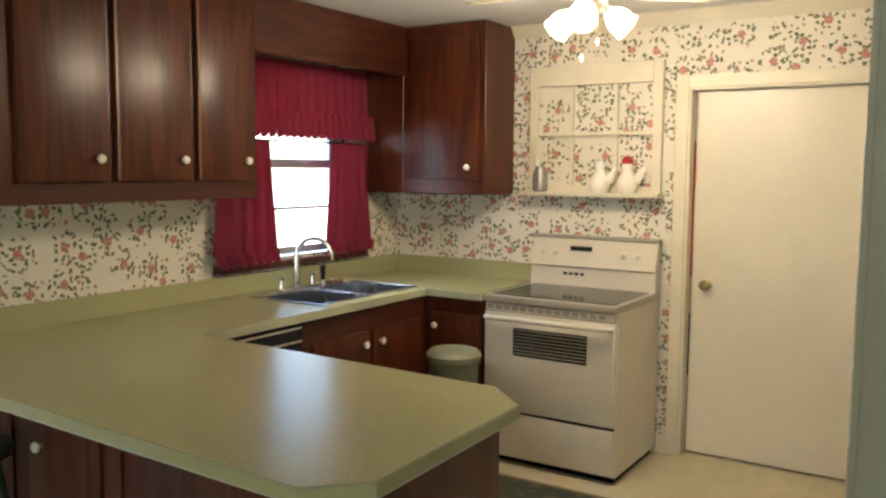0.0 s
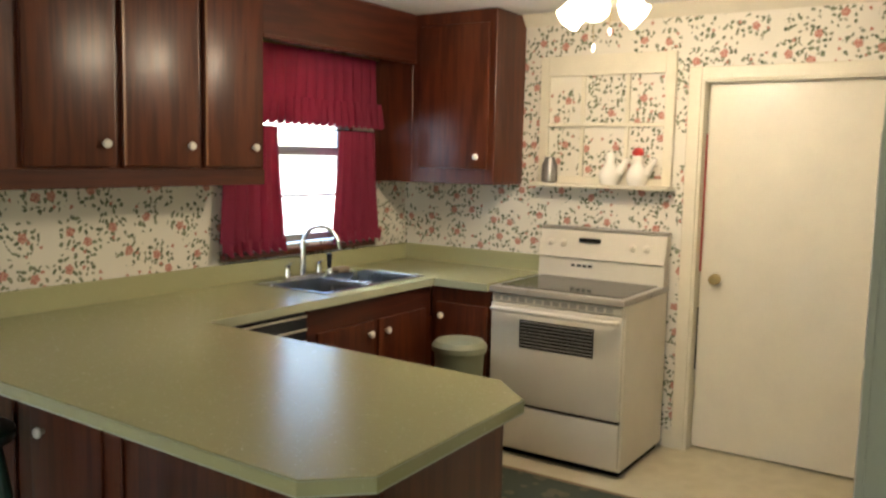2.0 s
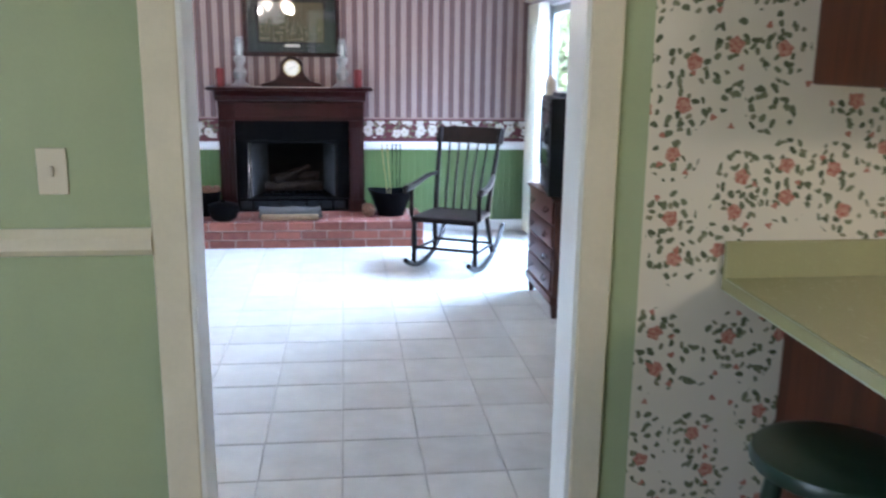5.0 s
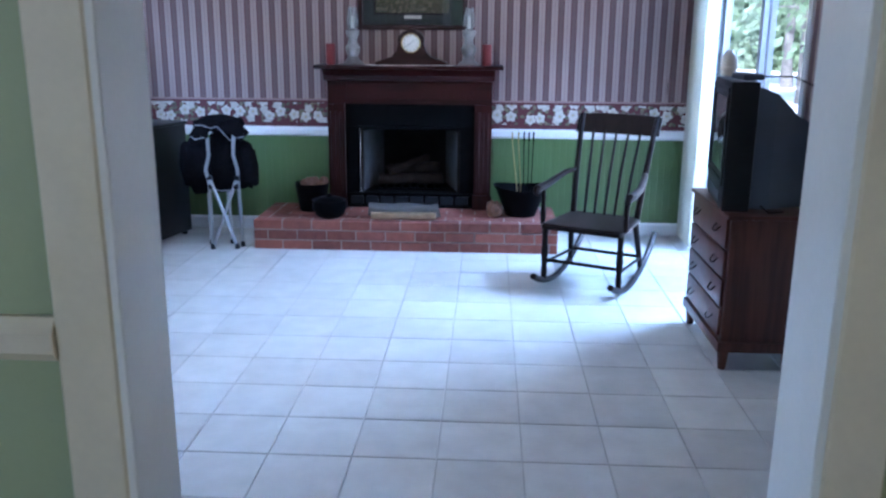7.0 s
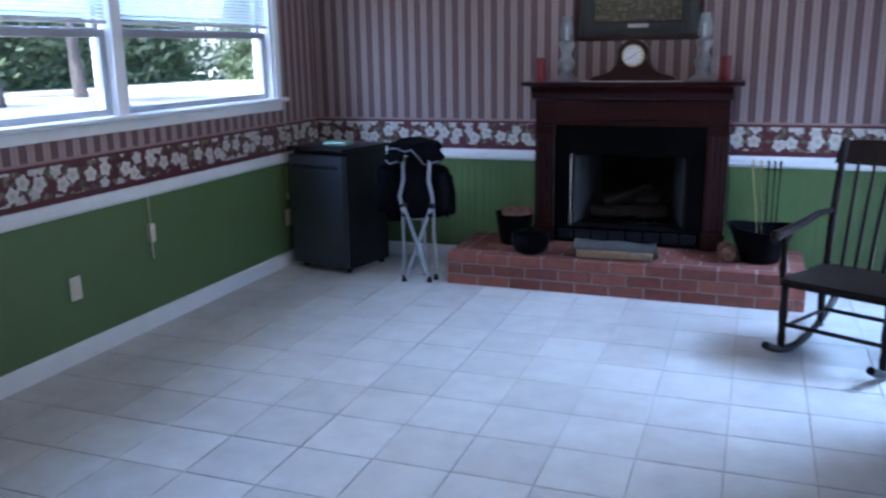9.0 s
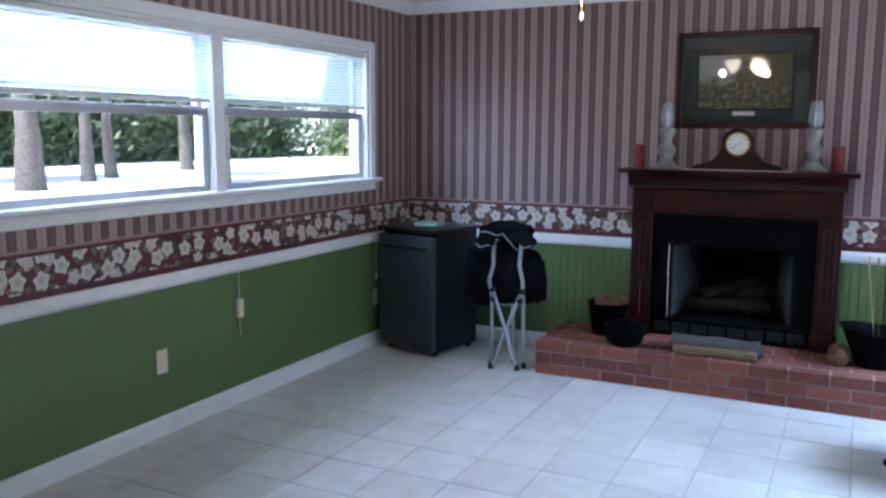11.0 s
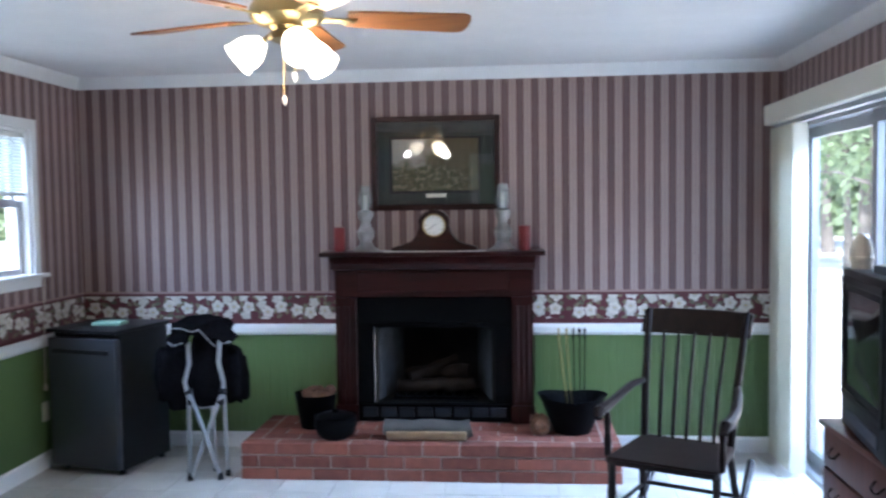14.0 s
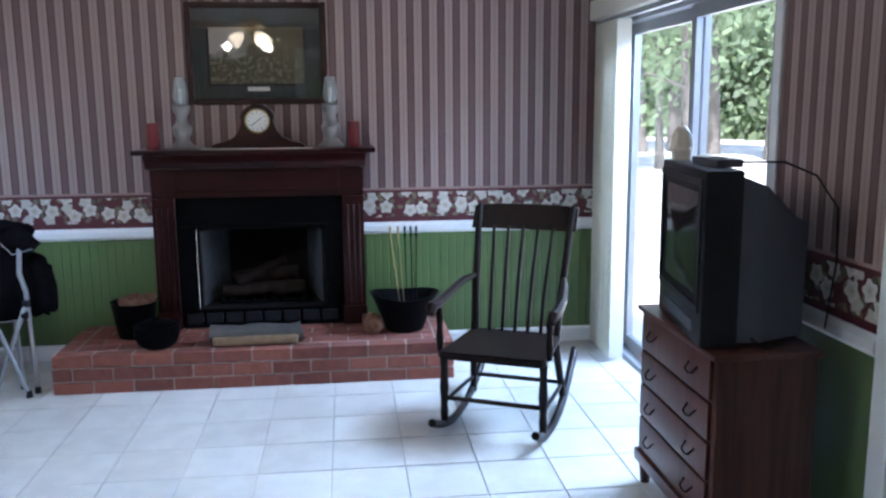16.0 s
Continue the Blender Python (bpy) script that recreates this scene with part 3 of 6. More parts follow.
# cased opening between the rooms
door_1 = thing("doorway_1", (DX0, 0, 0), "cream-cased open doorway with white jambs", "doorway", kind="structure")
for x0, x1 in ((DX0 - 0.09, DX0), (DX1, DX1 + 0.09)):
    part("casing", box((x0, -0.018, 0), (x1, 0.0, DZ + 0.09), 0.005), "cream_paint", door_1)
    part("casing", box((x0, WT, 0), (x1, WT + 0.018, DZ + 0.09), 0.005), "white_paint", door_1)
part("head_casing", box((DX0, -0.018, DZ), (DX1, 0.0, DZ + 0.09), 0.005), "cream_paint", door_1)
part("head_casing", box((DX0, WT, DZ), (DX1, WT + 0.018, DZ + 0.09), 0.005), "white_paint", door_1)
for x0, x1 in ((DX0 - 0.006, DX0 + 0.012), (DX1 - 0.012, DX1 + 0.006)):
    part("jamb", box((x0, -0.014, 0), (x1, WT + 0.014, DZ), 0.002), "white_paint", door_1)
part("jamb_head", box((DX0 + 0.012, -0.014, DZ - 0.018), (DX1 - 0.012, WT + 0.014, DZ), 0.002), "white_paint", door_1)
part("threshold", box((DX0 + 0.012, -0.02, 0.0), (DX1 - 0.012, WT + 0.0, 0.012), 0.004), "cream_paint", door_1)

# white door in the side wall of the den
door_4 = thing("door_4", (XR, NY0, 0), "white flush door standing closed in a white casing", "door", kind="structure")
part("casing", box((XR - 0.018, NY1 - 0.09, 0), (XR, NY1, 2.12), 0.005), "white_paint", door_4)
part("casing", box((XR - 0.018, NY0, 0), (XR, NY0 + 0.09, 2.12), 0.005), "white_paint", door_4)
part("head_casing", box((XR - 0.018, NY0 + 0.09, 2.03), (XR, NY1 - 0.09, 2.12), 0.005), "white_paint", door_4)
part("leaf", box((XR - 0.008, NY0 + 0.092, 0.01), (XR + 0.003, NY1 - 0.092, 2.028), 0.002), "white_paint", door_4)

# flush door beside the range
door_2 = thing("door_2", (XS, PY0, 0), "cream flush door standing closed, with a brass knob", "door", kind="structure")
part("leaf", box((XS + 0.075, PY0 + 0.02, 0.012), (XS + 0.11, PY1 - 0.02, PZ - 0.012), 0.002), "door_paint", door_2)
for y0, y1 in ((PY0 - 0.07, PY0), (PY1, PY1 + 0.07)):
    part("casing", box((XS - 0.016, y0, 0), (XS, y1, PZ + 0.07), 0.005), "cream_paint", door_2)
part("head_casing", box((XS - 0.016, PY0, PZ), (XS, PY1, PZ + 0.07), 0.005), "cream_paint", door_2)
for y0, y1 in ((PY0, PY0 + 0.016), (PY1 - 0.016, PY1)):
    part("jamb", box((XS - 0.01, y0, 0), (XS + WT, y1, PZ), 0.002), "cream_paint", door_2)
part("jamb_head", box((XS - 0.01, PY0 + 0.016, PZ - 0.01), (XS + WT, PY1 - 0.016, PZ), 0.002), "cream_paint", door_2)
knob_m = Matrix.Translation((XS + 0.075, -2.045, 0.965)) @ pose(0, 0, 0, 0, -90, 0)
part("knob", lathe([(0.030, 0), (0.030, 0.006), (0.011, 0.012), (0.011, 0.03), (0.024, 0.036), (0.028, 0.048), (0.022, 0.058), (0.0, 0.062)], m=knob_m), "brass", door_2, "aged brass knob", smooth=True)
part("latch_plate", box((XS + 0.068, PY1 - 0.022, 0.45), (XS + 0.074, PY1 - 0.0165, 0.80), 0.001), "black_metal", door_2)
part("weather_strip", box((XS + 0.062, PY1 - 0.024, 1.0), (XS + 0.074, PY1 - 0.0165, 1.75), 0.002), "hen_red", door_2, "dull red strip along the jamb")

# switch plate by the opening, and outlets in the den


def plate(name, at, normal, label, toggle):
    """A wall plate; normal is the axis it faces: 'y-' or 'x+'."""
    x, y, z = at
    ob = thing(name, at, label, "switch" if toggle else "outlet", group="wall plates")
    flat = normal[0] == "y"
    s = -1 if normal[1] == "-" else 1
    half, tall, deep = 0.036, 0.058, 0.006
    a = (x - half, y, z - tall) if flat else (x, y - half, z - tall)
    b = (x + half, y + s * deep, z + tall) if flat else (x + s * deep, y + half, z + tall)
    part("plate", box(a, b, 0.002), "almond_plastic", ob)
    if toggle:
        part("toggle", box((x - 0.005, y + s * deep, z - 0.012), (x + 0.005, y + s * (deep + 0.009), z + 0.014), 0.002), "almond_plastic", ob)
    else:
        for dz in (-0.022, 0.022):
            part("socket", box((x + s * deep, y - 0.016, z + dz - 0.013), (x + s * (deep + 0.002), y + 0.016, z + dz + 0.013), 0.0008), "almond_plastic", ob)
    return ob


plate("light_switch", (0.379, 0.0, 1.221), "y-", "almond light switch plate on the sage green wall", True)
plate("wall_outlet", (XL, 2.69, 0.37), "x+", "almond outlet plate on the green wainscot", False)
plate("wall_outlet", (XL, 4.70, 0.34), "x+", "almond outlet plate on the green wainscot", False)
jack = thing("phone_jack", (XL, 3.26, 0.45), "small almond wall box with a short cord", "phone jack")
part("box", box((XL, 3.235, 0.48), (XL + 0.025, 3.28, 0.58), 0.004), "almond_plastic", jack)
part("lead", tube([(XL + 0.010, 3.258, 0.58), (XL + 0.008, 3.26, 0.66), (XL + 0.010, 3.257, 0.725)], 0.003), "almond_plastic", jack)
part("cord", tube([(XL + 0.012, 3.255, 0.48), (XL + 0.014, 3.25, 0.43), (XL + 0.012, 3.26, 0.385)], 0.004), "almond_plastic", jack)

pull = thing("blind_cord", (XL + 0.01, 4.66, 0.45), "thin pale blind cord with a small tassel beside the window", "cord")
part("line", tube([(XL + 0.055, 4.655, 1.15), (XL + 0.034, 4.66, 0.80), (XL + 0.028, 4.668, 0.52)], 0.0022, 6), "almond_plastic", pull)
part("tassel", lathe([(0.003, 0.0), (0.009, -0.012), (0.011, -0.04), (0.0, -0.05)], (XL + 0.028, 4.668, 0.52), 10), "almond_plastic", pull, smooth=True)
trap = thing("pest_trap", (XL + 0.05, 4.74, 0), "small white plastic box on the floor by the baseboard", "plastic box")
part("case", box((XL + 0.016, 4.70, 0.0), (XL + 0.075, 4.775, 0.045), 0.008, 2), "white_paint", trap, smooth=True)

# ---- kitchen: cabinets, counter, sink ----


def round_knob(at, axis, mat="porcelain", r=0.019):
    """A turned knob at a point, standing out along 'x-' or 'y-'."""
    m = Matrix.Translation(at) @ (pose(0, 0, 0, 90, 0, 0) if axis == "y-" else pose(0, 0, 0, 0, -90, 0))
    return lathe([(0.008, 0), (0.007, 0.010), (r * 0.8, 0.014), (r, 0.021), (r * 0.85, 0.029), (0.0, 0.033)], seg=16, m=m)


def cabinet_door(parent, a, b, axis, mat, knob=None, lip=None):
    """A lipped door with rounded edges lying on a cabinet's face; a and b are opposite corners."""
    d = part("door", box(a, b, 0.008, 2), mat, parent, smooth=True)
    # lip: corners of a strip in lighter wood along one door edge
    if lip:
        part("door_edge", box(*lip, 0.003), "light_edge_wood", d, "lighter strip along the door edge")
    if knob:
        part("knob", round_knob(knob, axis), "porcelain", d, "white porcelain knob", smooth=True)
    return d


UZ = 1.45
wall_cab = thing("wall_cabinet", (2.36, 0, UZ), "dark cherry wall cabinet with three doors and white knobs", "cabinet")
part("body", box((2.35, -0.325, UZ), (3.755, -0.003, ZK - 0.004), 0.004), "cherry_wood", wall_cab)
part("bottom_rail", box((2.348, -0.332, UZ - 0.004), (3.757, -0.325, UZ + 0.07), 0.002), "cherry_wood_flat", wall_cab)
for i, (x0, x1, kx) in enumerate(((2.545, 2.925, 2.875), (2.965, 3.345, 3.292), (3.385, 3.735, 3.668))):
    cabinet_door(wall_cab, (x0, -0.347, 1.53), (x1, -0.325, 2.36), "y-", "cherry_wood", (kx, -0.347, 1.622), ((x0 - 0.001, -0.343, 1.535), (x0 + 0.016, -0.3475, 2.355)) if i else None)

corner_cab = thing("corner_cabinet", (5.02, -0.5, UZ), "dark cherry corner wall cabinet with one door", "cabinet")
part("body", box((5.02, -0.875, UZ - 0.01), (XS - 0.003, -0.003, ZK - 0.004), 0.004), "cherry_wood", corner_cab)
part("stile", box((5.012, -0.30, UZ - 0.01), (5.02, -0.003, 2.15), 0.002), "cherry_wood", corner_cab)
cabinet_door(corner_cab, (4.998, -0.835, 1.53), (5.02, -0.36, 2.36), "x-", "cherry_wood", (4.998, -0.775, 1.60))
valance_board = thing("window_valance_board", (4.35, -0.31, 2.15), "dark cherry board between the wall cabinets", "valance board")
part("board", box((3.757, -0.32, 2.16), (5.018, -0.298, ZK - 0.004), 0.003), "cherry_wood_flat", valance_board)
part("lip", box((3.757, -0.326, 2.145), (5.016, -0.296, 2.165), 0.003), "cherry_wood_flat", valance_board)

CT = 0.92
YF, XI, XO = -0.69, 3.075, 2.08
counter = thing("countertop", (2.6, -1.0, 0.88), "olive green laminate countertop with a peninsula and clipped corners", "countertop")
# built round the sink hole
SX0, SX1, SK0, SK1 = 3.90, 4.70, -0.60, -0.15
part("peninsula_top", prism([(XO + 0.065, 0 - 0.02), (XO, -2.13), (XO + 0.12, -2.25), (2.90, -2.23), (XI - 0.03, -2.07), (XI, YF), (SX0, YF), (SX0, -0.02)], CT - 0.038, CT, 0.004), "laminate_green", counter)
part("sink_top", boxes(((SX0, YF, CT - 0.038), (SX1, SK0, CT)), ((SX0, SK1, CT - 0.038), (SX1, -0.02, CT)), ((SX1, YF, CT - 0.038), (XS - 0.02, -0.02, CT)), ((4.70, -1.045, CT - 0.038), (XS - 0.02, YF, CT))), "laminate_green", counter)
part("front_edge", boxes(((XI, YF - 0.004, CT - 0.04), (4.70, YF, CT - 0.002)), ((4.694, -1.045, CT - 0.04), (4.70, YF - 0.004, CT - 0.002))), "laminate_edge", counter, "paler laminate edge strip")
part("backsplash", boxes(((XO + 0.065, -0.02, CT - 0.038), (XS - 0.02, 0, 1.022)), ((XS - 0.02, -1.045, CT - 0.038), (XS, 0, 1.022)), bevel=0.003), "laminate_green", counter)
edge = bmesh.new()
for p, q in (((XO + 0.065, -0.02), (XO, -2.13)), ((XO, -2.13), (XO + 0.12, -2.25)), ((XO + 0.12, -2.25), (2.90, -2.23)), ((2.90, -2.23), (XI - 0.03, -2.07)), ((XI - 0.03, -2.07), (XI, YF))):
    sweep([(0.001, CT - 0.04), (0.005, CT - 0.038), (0.005, CT - 0.004), (0.001, CT - 0.002)], (*q, 0), (*p, 0), edge)
part("edge_band", edge, "laminate_edge", counter, "paler laminate edge strip")

pen = thing("peninsula_cabinet", (2.65, -1.2, 0), "dark cherry base cabinet under the peninsula", "cabinet")
part("body", box((2.33, -2.10, 0.0), (3.02, -0.03, CT - 0.04), 0.004), "cherry_wood", pen)
for y0, y1 in ((-0.62, -0.10), (-1.20, -0.68), (-1.95, -1.28)):
    part("panel", box((2.318, y0, 0.12), (2.33, y1, 0.80), 0.004), "cherry_wood", pen)
cabinet_door(pen, (2.306, -1.12, 0.14), (2.318, -0.74, 0.79), "x-", "cherry_wood", (2.306, -0.82, 0.70))
part("end_panel", box((2.40, -2.112, 0.10), (2.98, -2.10, 0.84), 0.004), "cherry_wood", pen)

base = thing("sink_cabinet", (4.2, -0.4, 0), "dark cherry sink base cabinet with white knobs", "cabinet")
part("body", box((3.70, -0.655, 0.09), (XS - 0.004, -0.03, 0.70), 0.003), "cherry_wood", base)
part("face", box((3.70, -0.662, 0.70), (4.72, -0.640, CT - 0.04), 0.002), "cherry_wood_flat", base)
part("toe_kick", box((3.70, -0.60, 0.0), (4.76, -0.56, 0.09)), "black_metal", base)
for x0, x1, kx in ((3.76, 4.19, 4.145), (4.23, 4.66, 4.285)):
    cabinet_door(base, (x0, -0.676, 0.14), (x1, -0.655, 0.755), "y-", "cherry_wood", (kx, -0.676, 0.69))
side = thing("corner_base_cabinet", (5.0, -0.9, 0), "dark cherry base cabinet beside the range", "cabinet")
part("body", box((4.735, -1.045, 0.09), (XS - 0.004, -0.66, CT - 0.04), 0.003), "cherry_wood", side)
part("toe_kick", box((4.80, -1.045, 0.0), (4.84, -0.66, 0.09)), "black_metal", side)
cabinet_door(side, (4.714, -1.03, 0.14), (4.735, -0.70, 0.79), "x-", "cherry_wood", (4.714, -0.745, 0.715))

dish = thing("dishwasher", (3.4, -0.4, 0), "black dishwasher with a chrome-trimmed control strip", "dishwasher")
part("body", box((3.09, -0.63, 0.08), (3.69, -0.05, CT - 0.045)), "black_plastic", dish)
part("door", box((3.095, -0.668, 0.14), (3.685, -0.63, 0.70), 0.006), "black_plastic", dish)
part("control_strip", box((3.095, -0.676, 0.71), (3.685, -0.63, 0.868), 0.006), "black_plastic", dish)
for z in (0.735, 0.79, 0.853):
    part("trim", box((3.10, -0.681, z - 0.006), (3.68, -0.676, z + 0.006), 0.001), "chrome", dish)

sink = thing("kitchen_sink", (4.3, -0.37, CT), "double-bowl stainless steel sink set in the counter", "sink")
MID = 4.30
part("rim", boxes(((SX0 - 0.02, SK0 - 0.02, CT), (SX1 + 0.02, SK0 + 0.012, CT + 0.005)), ((SX0 - 0.02, SK1 - 0.06, CT), (SX1 + 0.02, SK1 + 0.02, CT + 0.005)), ((SX0 - 0.02, SK0 + 0.012, CT), (SX0 + 0.012, SK1 - 0.06, CT + 0.005)),
     ((SX1 - 0.012, SK0 + 0.012, CT), (SX1 + 0.02, SK1 - 0.06, CT + 0.005)), ((MID - 0.02, SK0 + 0.012, CT), (MID + 0.02, SK1 - 0.06, CT + 0.005)), bevel=0.0015), "steel", sink)
for x0, x1 in ((SX0 + 0.012, MID - 0.02), (MID + 0.02, SX1 - 0.012)):
    y0, y1, z0 = SK0 + 0.012, SK1 - 0.06, CT - 0.17
    bowl = boxes(((x0 - 0.004, y0 - 0.004, z0), (x0, y1 + 0.004, CT)), ((x1, y0 - 0.004, z0), (x1 + 0.004, y1 + 0.004, CT)), ((x0, y0 - 0.004, z0), (x1, y0, CT)), ((x0, y1, z0), (x1, y1 + 0.004, CT)), ((x0 - 0.004, y0 - 0.004, z0 - 0.004), (x1 + 0.004, y1 + 0.004, z0)))
    b = part("bowl", bowl, "steel", sink)
    part("drain", lathe([(0.04, 0), (0.036, 0.003), (0.0, 0.002)], ((x0 + x1) / 2, (y0 + y1) / 2, z0)), "chrome", b, smooth=True)
tap = thing("faucet", (4.24, -0.13, CT), "chrome gooseneck faucet with two lever handles", "faucet")
part("deck_plate", box((4.10, -0.155, CT + 0.005), (4.40, -0.105, CT + 0.018), 0.006, 2), "chrome", tap, smooth=True)
arc = [(4.24, -0.13, CT + 0.018), (4.24, -0.13, 1.10)] + [(4.24 + 0.04 * (1 - math.cos(a)), -0.13 - 0.095 * (1 - math.cos(a)), 1.10 + 0.105 * math.sin(a)) for a in [math.pi * j / 12 for j in range(1, 12)]] + [(4.32, -0.32, 1.085)]
part("spout", tube(arc, [0.017] * 2 + [0.0115] * (len(arc) - 2), 12), "chrome", tap, smooth=True)
for hx in (4.12, 4.37):
    h = part("valve", lathe([(0.020, 0), (0.018, 0.03), (0.014, 0.045), (0.016, 0.055), (0.0, 0.06)], (hx, -0.13, CT + 0.018), 14), "chrome", tap, smooth=True)
    part("lever", tube([(hx, -0.13, CT + 0.068), (hx - 0.02, -0.16, CT + 0.085), (hx - 0.05, -0.20, CT + 0.095)], 0.006), "chrome", h, smooth=True)
spray = thing("sink_sprayer", (4.46, -0.13, CT), "black side sprayer in a chrome holder", "sprayer")
part("holder", lathe([(0.022, 0.005), (0.018, 0.03), (0.0, 0.03)], (4.46, -0.13, CT), 14), "chrome", spray, smooth=True)
part("head", lathe([(0.012, 0.03), (0.015, 0.08), (0.018, 0.11), (0.0, 0.12)], (4.46, -0.13, CT), 12), "black_plastic", spray, smooth=True)
part("sponge_block", box((4.50, -0.17, CT + 0.005), (4.60, -0.11, CT + 0.03), 0.006), "cut_wood", None, "yellow-brown sponge lying behind the sink", category="sponge")

# ---- kitchen window and curtains ----
win = thing("window_1", (4.37, 0.06, KWZ0), "dark-framed double-hung kitchen window", "window", kind="structure")
for x0, x1 in ((KWX0, KWX0 + 0.04), (KWX1 - 0.04, KWX1)):
    part("window_frame", box((x0, 0.0, KWZ0), (x1, 0.10, KWZ1), 0.003), "cherry_wood", win)
part("window_frame", box((KWX0 + 0.04, 0.0, KWZ1 - 0.04), (KWX1 - 0.04, 0.10, KWZ1), 0.003), "cherry_wood", win)
for z0, z1, y in ((KWZ0 + 0.01, 1.62, 0.045), (1.60, KWZ1 - 0.04, 0.075)):
    x0, x1 = KWX0 + 0.04, KWX1 - 0.04
    part("sash", boxes(((x0, y - 0.015, z0), (x0 + 0.035, y + 0.015, z1)), ((x1 - 0.035, y - 0.015, z0), (x1, y + 0.015, z1)), ((x0, y - 0.015, z0), (x1, y + 0.015, z0 + 0.04)), ((x0, y - 0.015, z1 - 0.03), (x1, y + 0.015, z1)), ((x0, y - 0.010, (z0 + z1) / 2 - 0.008), (x1, y + 0.010, (z0 + z1) / 2 + 0.008)), bevel=0.002), "aluminium", win)
    g = part("pane", box((x0 + 0.03, y - 0.002, z0 + 0.03), (x1 - 0.03, y + 0.002, z1 - 0.02)), "window_glass", win)
    g.visible_shadow = False
part("window_sill", box((3.76, -0.055, 1.04), (4.98, 0.02, 1.075), 0.006), "cherry_wood_flat", win, "dark cherry window stool")


def cloth(x0, x1, z0, z1, y, folds, depth, flare=0.0, seed=0, ruffle=False, thick=0.003):
    """A hanging cloth with soft folds, a real thickness, and a hem."""
    rng = random.Random(seed)
    nx, nz = folds * 8, 10
    ph = [rng.uniform(0, 6.28) for _ in range(4)]
    bm = bmesh.new()

    def spot(i, j, side):
        u, w = i / nx, j / nz
        x = x0 + (x1 - x0) * u
        a = depth * (0.5 + 0.6 * (1 - w)) * (math.sin(u * folds * 6.283 + ph[0] + 0.6 * math.sin(3 * w + ph[1])) + 0.4 * math.sin(u * folds * 11.7 + ph[2]))
        z = z0 + (z1 - z0) * w
        if ruffle:
            z += 0.012 * math.sin(u * folds * 6.283 + ph[3]) * (1 - w)
        return Vector((x + flare * (u - 0.5) * (1 - w), y - a + side, z))
    grid = [[[bm.verts.new(spot(i, j, s)) for j in range(nz + 1)] for i in range(nx + 1)] for s in (-thick / 2, thick / 2)]
    for s in (0, 1):
        for i in range(nx):
            for j in range(nz):
                bm.faces.new((grid[s][i][j], grid[s][i + 1][j], grid[s][i + 1][j + 1], grid[s][i][j + 1]))
    for i in range(nx):
        for j in (0, nz):
            bm.faces.new((grid[0][i][j], grid[0][i + 1][j], grid[1][i + 1][j], grid[1][i][j]))
    for j in range(nz):
        for i in (0, nx):
            bm.faces.new((grid[0][i][j], grid[0][i][j + 1], grid[1][i][j + 1], grid[1][i][j]))
    return bm


val = thing("curtain_valance", (4.36, -0.06, 1.8), "dark red ruffled cotton window valance", "curtain")
part("cloth", cloth(3.90, 4.93, 1.90, 2.17, -0.075, 13, 0.008, 0.02, 3), "curtain_red", val, smooth=True)
part("ruffle", cloth(3.87, 4.98, 1.765, 1.905, -0.085, 20, 0.012, 0.05, 4, True), "curtain_red", val, smooth=True)
part("rod", rod((3.86, -0.07, 2.175), (4.97, -0.07, 2.175), 0.006), "brass", val)
for nm, x0, x1, sd, fl in (("l", 3.76, 4.11, 5, 0.10), ("r", 4.62, 4.95, 6, 0.10)):
    c = thing("cafe_curtain", ((x0 + x1) / 2, -0.06, 1.1), "dark red gathered cotton cafe curtain", "curtain", group="cafe curtains")
    part("cloth", cloth(x0, x1, 1.135, 1.735, -0.07, 5, 0.014, fl, sd), "curtain_red", c, smooth=True)
    part("ruffle", cloth(x0 - 0.05, x1 + 0.05, 1.075, 1.145, -0.07, 7, 0.014, 0.0, sd + 3, True), "curtain_red", c, smooth=True)
rodt = thing("curtain_rod", (4.36, -0.06, 1.735), "thin dark cafe curtain rod across the window", "curtain rod")
part("bar", rod((3.80, -0.062, 1.738), (4.93, -0.062, 1.738), 0.005), "black_metal", rodt)

# ---- range ----
RY0, RY1, RX = -1.82, -1.062, 4.70
stove = thing("electric_range", (5.0, -1.44, 0), "almond electric range with a black glass cooktop and oven window", "range")
part("body", box((RX + 0.03, RY0, 0.035), (XS - 0.03, RY1, 0.885), 0.004), "enamel_almond", stove)
part("plinth", box((RX + 0.06, RY0 + 0.02, 0.0), (XS - 0.05, RY1 - 0.02, 0.035)), "black_metal", stove)
part("cooktop_rim", box((RX - 0.012, RY0 - 0.004, 0.885), (XS - 0.03, RY1 + 0.004, 0.918), 0.006, 2), "enamel_grey", stove, smooth=True)
part("cooktop_glass", box((RX + 0.045, RY0 + 0.03, 0.918), (XS - 0.12, RY1 - 0.03, 0.922), 0.001), "black_glass", stove)
part("vent_strip", box((RX + 0.004, RY0 + 0.012, 0.838), (RX + 0.03, RY1 - 0.012, 0.878), 0.002), "enamel_almond", stove)
for i in range(14):
    y = RY0 + 0.06 + i * 0.049
    part("vent_slot", box((RX + 0.0015, y, 0.846), (RX + 0.004, y + 0.035, 0.870)), "enamel_grey", stove)
door = part("oven_door", box((RX, RY0 + 0.008, 0.30), (RX + 0.03, RY1 - 0.008, 0.832), 0.006, 2), "enamel_almond", stove, smooth=True)
part("oven_window", box((RX - 0.002, -1.665, 0.605), (RX + 0.002, -1.245, 0.755), 0.001), "black_glass", door)
for i in range(8):
    z = 0.617 + i * 0.0178
    part("window_line", box((RX - 0.0026, -1.66, z), (RX - 0.002, -1.25, z + 0.006)), "enamel_grey", door)
